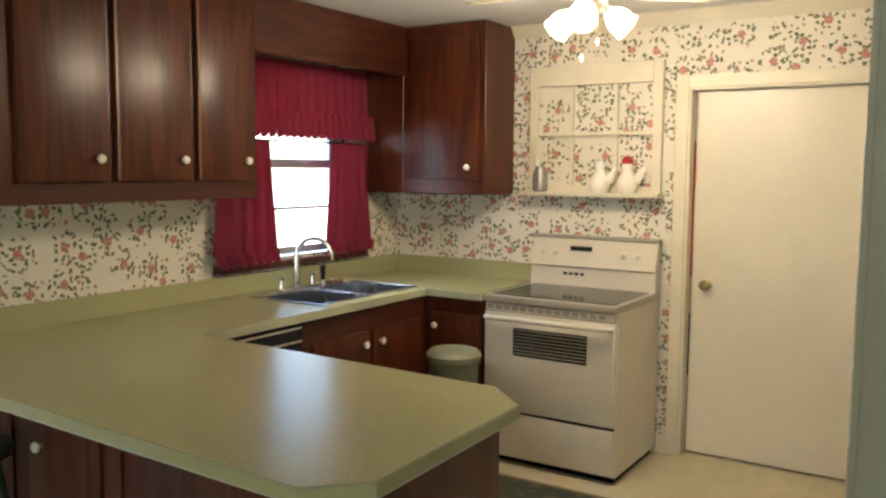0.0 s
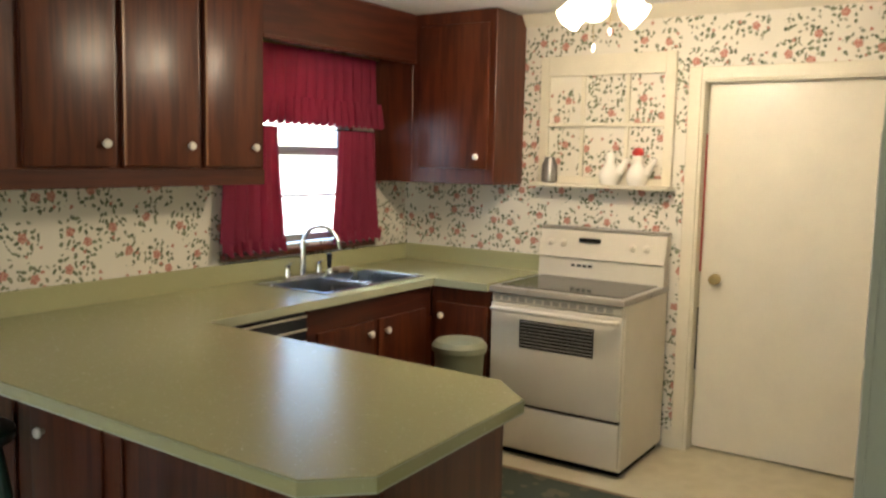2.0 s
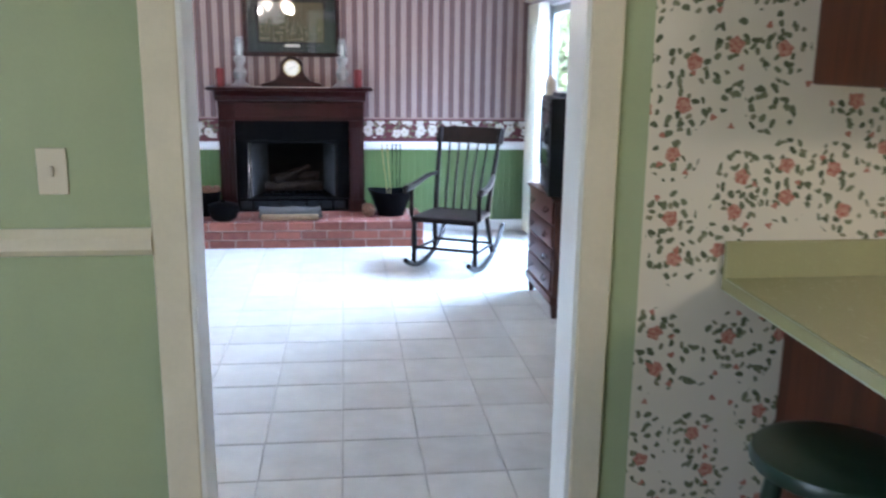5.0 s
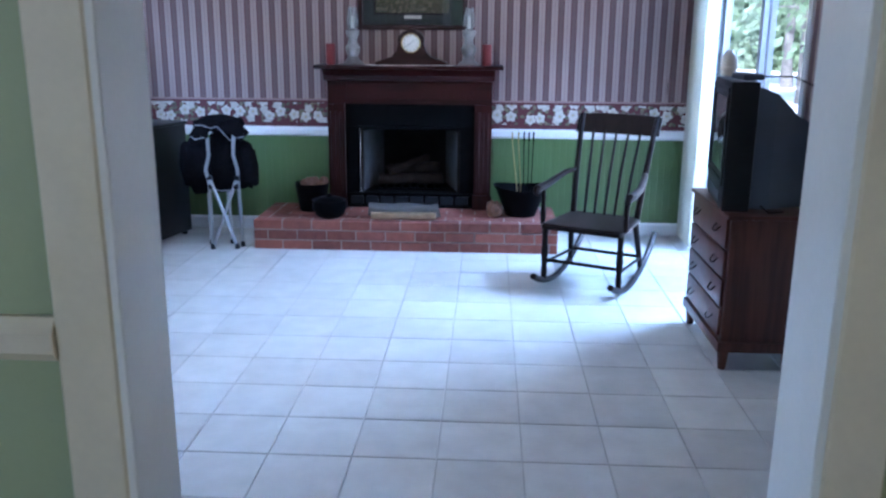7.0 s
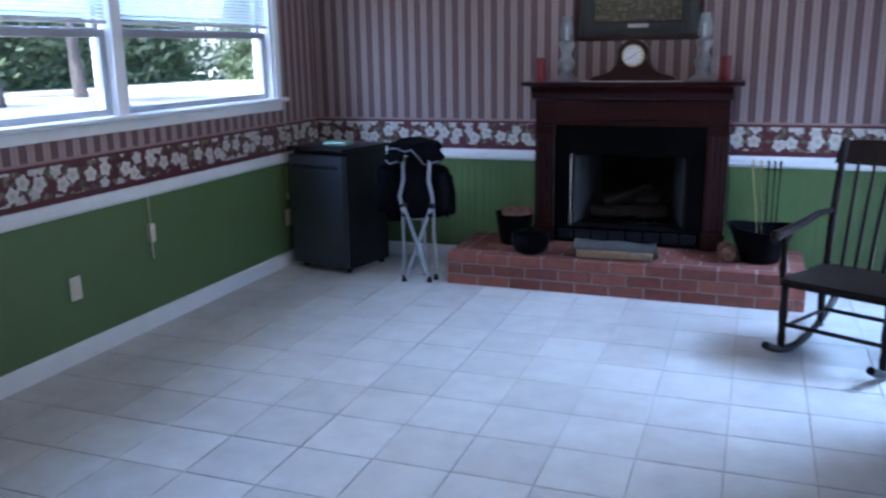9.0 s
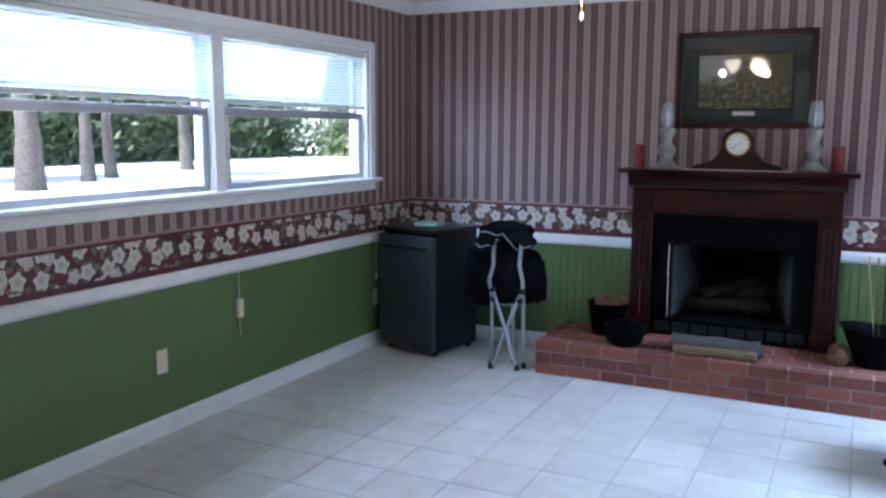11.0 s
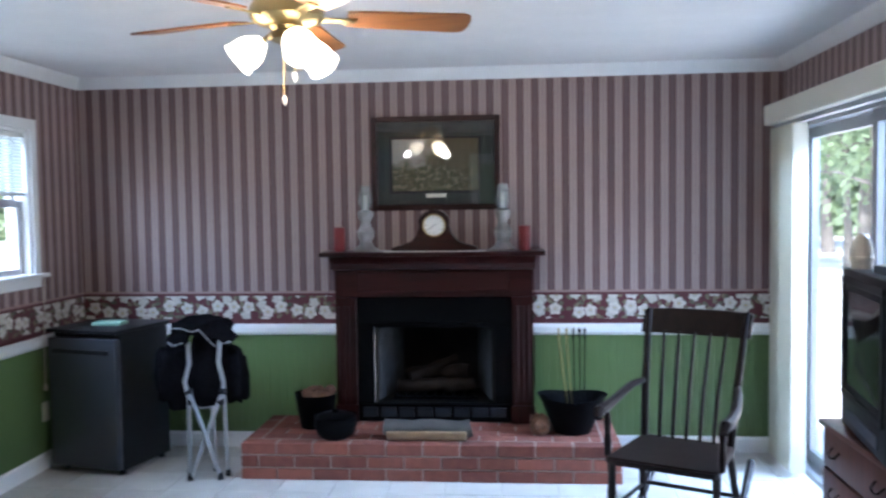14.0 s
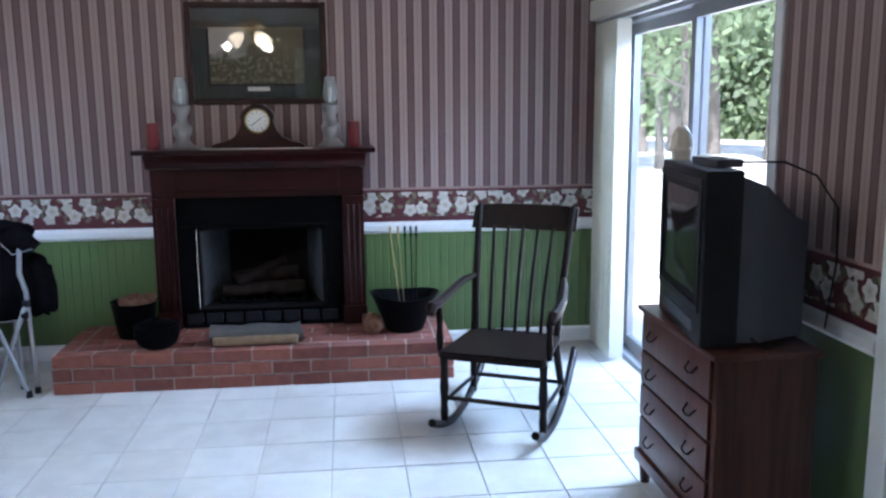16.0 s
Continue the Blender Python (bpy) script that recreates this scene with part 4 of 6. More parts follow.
part("handle", tube([(RX + 0.005, RY1 - 0.03, 0.80), (RX - 0.035, RY1 - 0.035, 0.805), (RX - 0.042, RY1 - 0.07, 0.805), (RX - 0.042, RY0 + 0.07, 0.805), (RX - 0.035, RY0 + 0.035, 0.805), (RX + 0.005, RY0 + 0.03, 0.80)], 0.014, 10), "enamel_almond", door, smooth=True)
part("drawer", box((RX + 0.002, RY0 + 0.008, 0.055), (RX + 0.03, RY1 - 0.008, 0.285), 0.006, 2), "enamel_almond", stove, smooth=True)
part("shadow_gap", box((RX + 0.022, RY0 + 0.01, 0.285), (RX + 0.03, RY1 - 0.01, 0.30)), "black_metal", stove)
bg = bmesh.new()
prof = [(XS - 0.115, 0.918), (XS - 0.105, 1.03), (XS - 0.12, 1.035), (XS - 0.075, 1.19), (XS - 0.03, 1.20), (XS - 0.03, 0.918)]
rings = [[bg.verts.new((x, y, z)) for x, z in prof] for y in (RY0, RY1)]
for i in range(len(prof)):
    j = (i + 1) % len(prof)
    bg.faces.new((rings[0][i], rings[0][j], rings[1][j], rings[1][i]))
bg.faces.new(rings[0]), bg.faces.new(rings[1][::-1])
panel = part("back_panel", bg, "enamel_almond", stove)
part("cap", box((XS - 0.085, RY0 - 0.004, 1.192), (XS - 0.026, RY1 + 0.004, 1.212), 0.005), "enamel_grey", panel)
part("clock_display", box((XS - 0.104, -1.44, 1.125), (XS - 0.09, -1.31, 1.152), 0.001), "black_glass", panel)
part("label_bars", boxes(*[((XS - 0.1125, -1.40 + i * 0.035, 0.985), (XS - 0.109, -1.375 + i * 0.035, 1.0)) for i in range(4)]), "black_plastic", panel)
for y in (-1.13, -1.21, -1.63, -1.71):
    m = Matrix.Translation((XS - 0.098, y, 1.115)) @ pose(0, 0, 0, 0, -74, 0)
    part("knob", lathe([(0.024, 0), (0.023, 0.006), (0.013, 0.009), (0.012, 0.024), (0.0, 0.026)], seg=16, m=m), "almond_plastic", panel, smooth=True)

bin_ = thing("trash_can", (4.52, -0.98, 0), "pale olive plastic trash can with a lid", "trash can")
part("can", lathe([(0.105, 0.0), (0.11, 0.01), (0.135, 0.56), (0.14, 0.57), (0.0, 0.57)], (4.57, -0.955, 0), 24), "bin_plastic", bin_, smooth=True)
part("lid", lathe([(0.147, 0.57), (0.15, 0.60), (0.13, 0.625), (0.05, 0.64), (0.0, 0.642)], (4.57, -0.955, 0), 24), "bin_plastic", bin_, smooth=True)
rug = thing("rug", (4.0, -1.6, 0), "dark green patterned runner rug with a light edge", "rug")
part("rug_field", box((3.30, -2.30, 0.001), (4.52, -0.75, 0.012), 0.004), "rug_pattern", rug)
part("binding", boxes(((4.52, -2.30, 0.001), (4.545, -0.75, 0.011)), ((3.30, -2.325, 0.001), (4.545, -2.30, 0.011))), "cut_wood", rug)

# ---- old window sash hung as a shelf ----
sash = thing("wall_shelf", (XS, -1.4, 1.44), "cream old window sash with a ledge hung as a shelf", "shelf")
Y0, Y1, Z0, Z1 = -1.805, -0.995, 1.46, 2.19
x0, x1 = XS - 0.034, XS - 0.004
part("stile", box((x0, Y0, Z0), (x1, Y0 + 0.055, Z1), 0.003), "cream_paint", sash)
part("stile", box((x0, Y1 - 0.055, Z0), (x1, Y1, Z1), 0.003), "cream_paint", sash)
part("top_rail", box((x0, Y0 + 0.055, Z1 - 0.115), (x1, Y1 - 0.055, Z1), 0.003), "cream_paint", sash)
part("bottom_rail", box((x0, Y0 + 0.055, Z0), (x1, Y1 - 0.055, Z0 + 0.04), 0.003), "cream_paint", sash)
for i in (1, 2):
    y = Y0 + (Y1 - Y0) * i / 3
    part("muntin", box((x0 + 0.004, y - 0.011, Z0 + 0.04), (x1 - 0.004, y + 0.011, Z1 - 0.115), 0.002), "cream_paint", sash)
part("muntin", box((x0 + 0.005, Y0 + 0.055, 1.785), (x1 - 0.005, Y1 - 0.055, 1.807), 0.002), "cream_paint", sash)
part("ledge", box((XS - 0.125, Y0 - 0.015, Z0 - 0.022), (XS - 0.004, Y1 + 0.015, Z0), 0.004), "cream_paint", sash)


def hen(y, name, label, comb):
    ob = thing(name, (XS - 0.08, y, Z0), label, "figurine")
    bm = lathe([(0.045, 0), (0.055, 0.02), (0.062, 0.05), (0.05, 0.09), (0.03, 0.115), (0.026, 0.135), (0.032, 0.155), (0.022, 0.18), (0.0, 0.188)], (XS - 0.08, y, Z0), 14)
    rod((XS - 0.08, y - 0.05, Z0 + 0.07), (XS - 0.08, y - 0.10, Z0 + 0.15), 0.03, 0.012, 8, bm)
    part("body", bm, "porcelain", ob, smooth=True)
    if comb:
        part("comb", lathe([(0.03, 0.165), (0.034, 0.185), (0.02, 0.205), (0.0, 0.21)], (XS - 0.08, y, Z0), 10), "hen_red", ob, "red comb", smooth=True)


hen(-1.47, "hen_figurine", "white china hen on the shelf ledge", False)
hen(-1.63, "rooster_figurine", "white china rooster with a red comb on the ledge", True)
jar = thing("glass_jar", (XS - 0.07, -1.09, Z0), "small clear glass jar on the shelf ledge", "jar")
part("glass", lathe([(0.035, 0), (0.045, 0.01), (0.045, 0.10), (0.03, 0.13), (0.03, 0.15), (0.0, 0.15)], (XS - 0.07, -1.09, Z0), 16), "pewter", jar, smooth=True)

# ---- stools ----
stool = thing("bar_stool", (0, 0, 0), "dark green painted round wooden bar stool", "stool", group="bar stools")
part("seat", lathe([(0.0, 0.70), (0.155, 0.70), (0.168, 0.708), (0.172, 0.722), (0.166, 0.737), (0.14, 0.744), (0.0, 0.738)], seg=32), "stool_green", stool, smooth=True, local=True)
for i in range(4):
    a = math.pi / 4 + i * math.pi / 2
    c, s = math.cos(a), math.sin(a)
    part("leg", rod((0.215 * c, 0.215 * s, 0.0), (0.105 * c, 0.105 * s, 0.705), 0.017, 0.021, 10), "stool_green", stool, local=True, smooth=True)
    b = a + math.pi / 2
    for z in (0.22 + 0.05 * (i % 2), 0.42 + 0.05 * (i % 2)):
        r = 0.215 - 0.11 * z / 0.705
        part("rung", rod((r * c, r * s, z), (r * math.cos(b), r * math.sin(b), z), 0.011, None, 8), "stool_green", stool, local=True, smooth=True)
stool.matrix_basis = pose(2.08, -0.72, 0, 0, 0, 12)
copy_thing(stool, pose(1.955, -1.70, 0, 0, 0, 40))

# ---- refrigerator past the short wall ----
fr = thing("refrigerator", (3.85, -3.4, 0), "white refrigerator with a freezer door on top", "refrigerator")
part("body", box((3.47, -3.86, 0.03), (4.2, -3.10, 1.70), 0.008), "fridge_white", fr)
part("door", box((3.47, -3.085, 0.08), (4.2, -3.015, 1.02), 0.012, 2), "fridge_white", fr, smooth=True)
part("freezer_door", box((3.47, -3.085, 1.04), (4.2, -3.015, 1.70), 0.012, 2), "fridge_white", fr, smooth=True)
part("gasket", box((3.48, -3.10, 0.08), (4.19, -3.085, 1.69)), "black_plastic", fr)
part("foot_grille", box((3.49, -3.09, 0.0), (4.18, -3.06, 0.07)), "black_plastic", fr)

# ---- ceiling vent ----
vent = thing("ceiling_vent", (4.72, -2.35, ZK), "brown slatted metal ceiling vent", "vent")
part("frame", boxes(((4.62, -2.50, ZK - 0.012), (4.64, -2.20, ZK)), ((4.80, -2.50, ZK - 0.012), (4.82, -2.20, ZK)), ((4.64, -2.50, ZK - 0.012), (4.80, -2.48, ZK)), ((4.64, -2.22, ZK - 0.012), (4.80, -2.20, ZK))), "vent_brown", vent)
for i in range(6):
    part("slat", box((4.65 + i * 0.025, -2.48, ZK - 0.010), (4.663 + i * 0.025, -2.22, ZK - 0.002)), "vent_brown", vent)

# ---- ceiling fans ----


def ceiling_fan(name, at, ceiling, radius, turn, blade_mat, body_mat, label, power, shade_turn, nshade=3):
    x, y, z = at
    ob = thing(name, (x, y, ceiling), label, "ceiling fan")
    part("canopy", lathe([(0.0, ceiling - z), (0.075, ceiling - z), (0.07, ceiling - z - 0.03), (0.03, ceiling - z - 0.05), (0.0, ceiling - z - 0.05)], at, 24), body_mat, ob, smooth=True)
    part("downrod", rod((x, y, z + 0.05), (x, y, ceiling - 0.02), 0.012), body_mat, ob)
    part("motor", lathe([(0.0, 0.07), (0.06, 0.07), (0.11, 0.055), (0.125, 0.03), (0.125, 0.0), (0.10, -0.02), (0.06, -0.030), (0.05, -0.045), (0.062, -0.052), (0.062, -0.072), (0.03, -0.085), (0.0, -0.085)], at, 28), body_mat, ob, smooth=True)
    for i in range(5):
        a = radians(turn + 72 * i)
        m = Matrix.Translation((x, y, z + 0.005)) @ Matrix.Rotation(a, 4, "Z") @ Matrix.Rotation(radians(-11), 4, "X")
        bm = prism([(0.20, -0.055), (0.24, -0.062), (radius - 0.03, -0.075), (radius - 0.008, -0.06), (radius, -0.02), (radius, 0.02), (radius - 0.008, 0.06), (radius - 0.03, 0.075), (0.24, 0.062), (0.20, 0.055)], -0.004, 0.004)
        bm.transform(m)
        b = part("blade", bm, blade_mat, ob)
        bm = box((0.10, -0.018, -0.010), (0.235, 0.018, -0.004), 0.002)
        bm.transform(m)
        part("blade_iron", bm, body_mat, b)
    for i in range(nshade):
        a = radians(shade_turn + 360 / nshade * i)
        d = Vector((math.cos(a), math.sin(a), 0))
        c = Vector((x, y, z - 0.062))
        tip = c + d * 0.085 + Vector((0, 0, -0.01))
        part("arm", tube([c + d * 0.03, c + d * 0.065 + Vector((0, 0, 0.004)), tip], 0.009), body_mat, ob, smooth=True)
        way = (d * 0.82 + Vector((0, 0, -0.58))).normalized()
        m = Matrix.Translation(tip) @ way.to_track_quat("Z", "Y").to_matrix().to_4x4()
        bm = lathe([(0.020, 0.0), (0.028, 0.012), (0.048, 0.04), (0.055, 0.07), (0.053, 0.09), (0.060, 0.11), (0.057, 0.11), (0.049, 0.09), (0.051, 0.07), (0.044, 0.04), (0.024, 0.014), (0.0, 0.012)], seg=20, m=m)
        g = part("glass_shade", bm, "lit_glass", ob, "lit frosted glass tulip shade", smooth=True)
        bulb = tip + way * 0.17
        lamp("bulb", "POINT", Matrix.Translation(bulb), power, WARM, radius=0.03)
    for j, (dx, l) in enumerate(((0.03, 0.10), (-0.02, 0.17))):
        p = Vector((x + dx, y - dx, z - 0.08))
        ch = part("pull_chain", rod(p, p - Vector((0, 0, l)), 0.002, None, 6), "brass", ob)
        part("chain_knob", lathe([(0.0, 0), (0.008, -0.01), (0.009, -0.025), (0.0, -0.04)], p - Vector((0, 0, l)), 10), "porcelain", ch, smooth=True)


ceiling_fan("ceiling_fan", (4.13, -1.88, 2.325), ZK, 0.56, 20, "cream_paint", "enamel_grey", "cream ceiling fan with lit glass shades", KITCHEN_BULB, 75)
ceiling_fan("ceiling_fan", (0.41, 2.76, 2.172), ZD, 0.63, 18, "blade_wood", "brass", "oak-bladed ceiling fan with three lit glass shades", DEN_BULB, 60)

# ---- den: window, sliding door ----
dw = thing("window_2", (XL, 3.16, 1.12), "white-trimmed double window with half-lowered blinds", "window", kind="structure")
for a, b in (((XL, WY0 - 0.06, 1.12), (XL + 0.018, WY0, 2.07)), ((XL, WY1, 1.12), (XL + 0.018, WY1 + 0.06, 2.07)), ((XL, WY0, WZ1), (XL + 0.018, WY1, 2.07))):
    part("casing", box(a, b, 0.004), "white_paint", dw)
part("window_sill", box((XL - 0.08, WY0 - 0.1, 1.148), (XL + 0.05, WY1 + 0.1, 1.172), 0.005), "white_paint", dw)
part("apron", box((XL, WY0 - 0.06, 1.09), (XL + 0.016, WY1 + 0.06, 1.148), 0.004), "white_paint", dw)
for a, b in (((XL - OUT, WY0, WZ0), (XL, WY0 + 0.02, WZ1)), ((XL - OUT, WY1 - 0.02, WZ0), (XL, WY1, WZ1)), ((XL - OUT, WY0 + 0.02, WZ1 - 0.02), (XL, WY1 - 0.02, WZ1))):
    part("jamb", box(a, b), "white_paint", dw)
part("mullion", box((XL - OUT, 3.12, WZ0), (XL + 0.004, 3.20, WZ1 - 0.02), 0.004), "white_paint", dw)
for y0, y1 in ((WY0 + 0.02, 3.12), (3.20, WY1 - 0.02)):
    for z0, z1, x in ((WZ0, 1.60, XL - 0.06), (1.575, WZ1 - 0.02, XL - 0.10)):
        part("sash", boxes(((x - 0.015, y0, z0), (x + 0.015, y0 + 0.04, z1)), ((x - 0.015, y1 - 0.04, z0), (x + 0.015, y1, z1)), ((x - 0.015, y0 + 0.04, z0), (x + 0.015, y1 - 0.04, z0 + 0.035)), ((x - 0.015, y0 + 0.04, z1 - 0.04), (x + 0.015, y1 - 0.04, z1))), "aluminium", dw)
        g = part("pane", box((x - 0.002, y0 + 0.035, z0 + 0.03), (x + 0.002, y1 - 0.035, z1 - 0.035)), "window_glass", dw)
        g.visible_shadow = False
    bl = thing("window_blind", (XL - 0.02, (y0 + y1) / 2, 1.6), "white slatted blind lowered halfway", "blind", group="window blinds")
    part("head_rail", box((XL - 0.04, y0 + 0.01, WZ1 - 0.05), (XL - 0.005, y1 - 0.01, WZ1 - 0.022), 0.002), "blind_white", bl)
    part("bottom_rail", box((XL - 0.036, y0 + 0.01, 1.625), (XL - 0.01, y1 - 0.01, 1.645), 0.003), "blind_white", bl)
    for i in range(16):
        z = 1.658 + i * 0.0192
        bm = box((-0.012, y0 + 0.012, -0.0006), (0.012, y1 - 0.012, 0.0006))
        bm.transform(Matrix.Translation((XL - 0.023, 0, z)) @ pose(0, 0, 0, 0, 42, 0))
        part("slat", bm, "blind_slat", bl)

sd = thing("door_3", (XR, 4.07, 0), "aluminium sliding glass door in two panels", "door", kind="structure")
part("frame", boxes(((XR + 0.01, SY0, 0), (XR + OUT, SY0 + 0.04, SZ)), ((XR + 0.01, SY1 - 0.04, 0), (XR + OUT, SY1, SZ)), ((XR + 0.01, SY0 + 0.04, SZ - 0.05), (XR + OUT, SY1 - 0.04, SZ)), ((XR + 0.01, SY0 + 0.04, -0.005), (XR + OUT, SY1 - 0.04, 0.03))), "aluminium", sd)
for y0, y1, x in ((SY0 + 0.04, 4.0, XR + 0.05), (3.95, SY1 - 0.04, XR + 0.095)):
    pn = part("panel", boxes(((x - 0.016, y0, 0.03), (x + 0.016, y0 + 0.055, SZ - 0.05)), ((x - 0.016, y1 - 0.055, 0.03), (x + 0.016, y1, SZ - 0.05)), ((x - 0.016, y0 + 0.055, 0.03), (x + 0.016, y1 - 0.055, 0.10)), ((x - 0.016, y0 + 0.055, SZ - 0.11), (x + 0.016, y1 - 0.055, SZ - 0.05))), "aluminium", sd)
    g = part("pane", box((x - 0.003, y0 + 0.05, 0.09), (x + 0.003, y1 - 0.05, SZ - 0.10)), "window_glass", pn)
    g.visible_shadow = False
part("casing", box((XR - 0.014, SY0 - 0.055, 0), (XR, SY0, SZ + 0.05), 0.004), "white_paint", sd)
vb = thing("vertical_blind", (XR - 0.06, 4.9, 0.02), "cream vertical blind drawn aside under a box valance", "blind")
part("valance", box((XR - 0.125, 2.98, 1.985), (XR - 0.002, 5.16, 2.10), 0.006), "vinyl_cream", vb)
part("track", box((XR - 0.075, 3.02, 1.96), (XR - 0.045, 5.12, 1.985)), "aluminium", vb)
for i in range(14):
    bm = box((-0.044, -0.0012, 0.03), (0.044, 0.0012, 1.96))
    bm.transform(Matrix.Translation((XR - 0.06, 4.70 + i * 0.031, 0)) @ pose(0, 0, 0, 0, 0, 8 + 5 * math.sin(i * 2.1)))
    part("vane", bm, "vinyl_cream", vb)

# ---- fireplace ----
fp = thing("fireplace_mantel", (0.66, 5.0, 0.215), "dark mahogany fireplace mantel with fluted legs", "fireplace")
HZ = 0.215
shelf = part("mantel_shelf", box((-0.02, 4.92, 1.235), (1.335, YW - 0.003, 1.263), 0.006, 2), "mantel_wood", fp, smooth=True)
part("shelf_moulding", sweep([(0, 1.15), (0.02, 1.155), (0.035, 1.19), (0.06, 1.215), (0.085, 1.235), (0, 1.235)], (0.04, 5.0, 0), (1.275, 5.0, 0)), "mantel_wood", fp)
part("frieze", box((0.06, 5.0, 0.985), (1.26, YW - 0.003, 1.235), 0.003), "mantel_wood", fp)
part("frieze_panel", box((0.20, 4.992, 1.02), (1.12, 5.0, 1.14), 0.004), "mantel_wood", fp)
for x0, x1 in ((0.06, 0.185), (1.135, 1.26)):
    lg = part("leg", box((x0, 4.995, HZ), (x1, YW - 0.003, 0.985), 0.003), "mantel_wood_tall", fp)
    for i in range(3):
        x = x0 + 0.03 + i * 0.0325
        part("flute", rod((x, 4.995, HZ + 0.13), (x, 4.995, 0.93), 0.010, None, 8), "mantel_wood_tall", lg)
    part("plinth", box((x0 - 0.008, 4.985, HZ), (x1 + 0.008, 4.995, HZ + 0.11), 0.003), "mantel_wood_tall", lg)
ins = thing("fireplace_insert", (0.66, 5.05, 0.215), "black metal fireplace insert with ceramic logs", "fireplace")
part("hood", box((0.185, 5.02, 0.82), (1.135, 5.05, 0.985), 0.003), "black_metal", ins)
part("side_panel", box((0.185, 5.02, HZ + 0.115), (0.29, 5.05, 0.82), 0.003), "black_metal", ins)
part("side_panel", box((1.03, 5.02, HZ + 0.115), (1.135, 5.05, 0.82), 0.003), "black_metal", ins)
gr = part("grille", boxes(((0.185, 5.03, HZ), (1.135, 5.05, HZ + 0.115)), ((0.20, 5.015, HZ + 0.005), (1.12, 5.03, HZ + 0.02)), ((0.20, 5.015, HZ + 0.095), (1.12, 5.03, HZ + 0.11))), "black_metal", ins)
for i in range(8):
    part("louvre", box((0.215 + i * 0.112, 5.018, HZ + 0.028), (0.31 + i * 0.112, 5.03, HZ + 0.088), 0.002), "black_plastic", gr)
part("hood_lip", box((0.28, 5.005, 0.80), (1.04, 5.02, 0.825), 0.003), "black_metal", ins)
for a, b in (((0.29, 5.05, HZ + 0.115), (0.31, YW + 0.30, 0.82)), ((1.01, 5.05, HZ + 0.115), (1.03, YW + 0.30, 0.82)), ((0.31, YW + 0.28, HZ + 0.115), (1.01, YW + 0.30, 0.82)), ((0.31, 5.05, 0.80), (1.01, YW + 0.30, 0.82)), ((0.31, 5.05, HZ + 0.105), (1.01, YW + 0.30, HZ + 0.115))):
    part("firebox_wall", box(a, b), "soot", ins)
for x0, x1, dx in ((0.31, 0.315, 0.10), (1.005, 1.01, -0.10)):
    bm = bmesh.new()
    q = [bm.verts.new(c) for c in ((x0, 5.06, 0.34), (x0 + dx, YW + 0.27, 0.34), (x0 + dx, YW + 0.27, 0.78), (x0, 5.06, 0.78))]
    r = [bm.verts.new(c.co + Vector((0.006, 0, 0))) for c in q]
    bm.faces.new(q), bm.faces.new(r[::-1])
    for i in range(4):
        bm.faces.new((q[i], q[(i + 1) % 4], r[(i + 1) % 4], r[i]))
    part("refractory_panel", bm, "fire_clay", ins, "pale fire-clay side panel")
part("grate", boxes(*[((0.40 + i * 0.06, 5.10, 0.355), (0.415 + i * 0.06, 5.32, 0.37)) for i in range(9)], ((0.39, 5.10, 0.335), (0.92, 5.115, 0.355))), "black_metal", ins)
rng = random.Random(8)


def gnarled(p, q, r, seed, bm=None):
    g = random.Random(seed)
    p, q = Vector(p), Vector(q)
    n = 9
    pts = [p.lerp(q, i / n) + Vector((g.uniform(-1, 1), g.uniform(-1, 1), g.uniform(-1, 1))) * r * 0.18 for i in range(n + 1)]
    return tube(pts, [r * g.uniform(0.86, 1.1) for _ in pts], 11, bm)


for p, q, r, s in (((0.42, 5.15, 0.41), (0.90, 5.18, 0.42), 0.045, 1), ((0.46, 5.25, 0.47), (0.86, 5.22, 0.50), 0.04, 2), ((0.50, 5.14, 0.47), (0.78, 5.27, 0.56), 0.03, 3)):
    part("ceramic_log", gnarled(p, q, r, s), "burnt_log", ins, smooth=True)

# ---- picture and mantel ornaments ----
pic = thing("framed_picture", (0.67, YW, 1.52), "dark-framed hunting print in a green mat under glass", "picture")
px0, px1, pz0, pz1 = 0.27, 1.07, 1.51, 2.09
yb = YW - 0.004
part("frame", boxes(((px0, yb - 0.035, pz0), (px0 + 0.035, yb, pz1)), ((px1 - 0.035, yb - 0.035, pz0), (px1, yb, pz1)), ((px0 + 0.035, yb - 0.035, pz0), (px1 - 0.035, yb, pz0 + 0.035)), ((px0 + 0.035, yb - 0.035, pz1 - 0.035), (px1 - 0.035, yb, pz1)), bevel=0.006), "mantel_wood", pic)
part("mat", box((px0 + 0.035, yb - 0.012, pz0 + 0.035), (px1 - 0.035, yb - 0.006, pz1 - 0.035)), "mat_board", pic)
part("print", box((0.40, yb - 0.016, 1.63), (0.935, yb - 0.0125, 1.95)), "painted_picture", pic)
part("fillet", boxes(((0.385, yb - 0.0155, 1.615), (0.40, yb - 0.0125, 1.965)), ((0.935, yb - 0.0155, 1.615), (0.95, yb - 0.0125, 1.965)), ((0.40, yb - 0.0155, 1.615), (0.935, yb - 0.0125, 1.63)), ((0.40, yb - 0.0155, 1.95), (0.935, yb - 0.0125, 1.965))), "black_plastic", pic)
part("title_plate", box((0.61, yb - 0.017, 1.588), (0.735, yb - 0.0125, 1.612), 0.001), "paper_white", pic)
k = Nodes("picture_glass", 0.03, colour=(1, 1, 1))
k.b.inputs["Transmission Weight"].default_value = 1.0
k.b.inputs["IOR"].default_value = 1.5
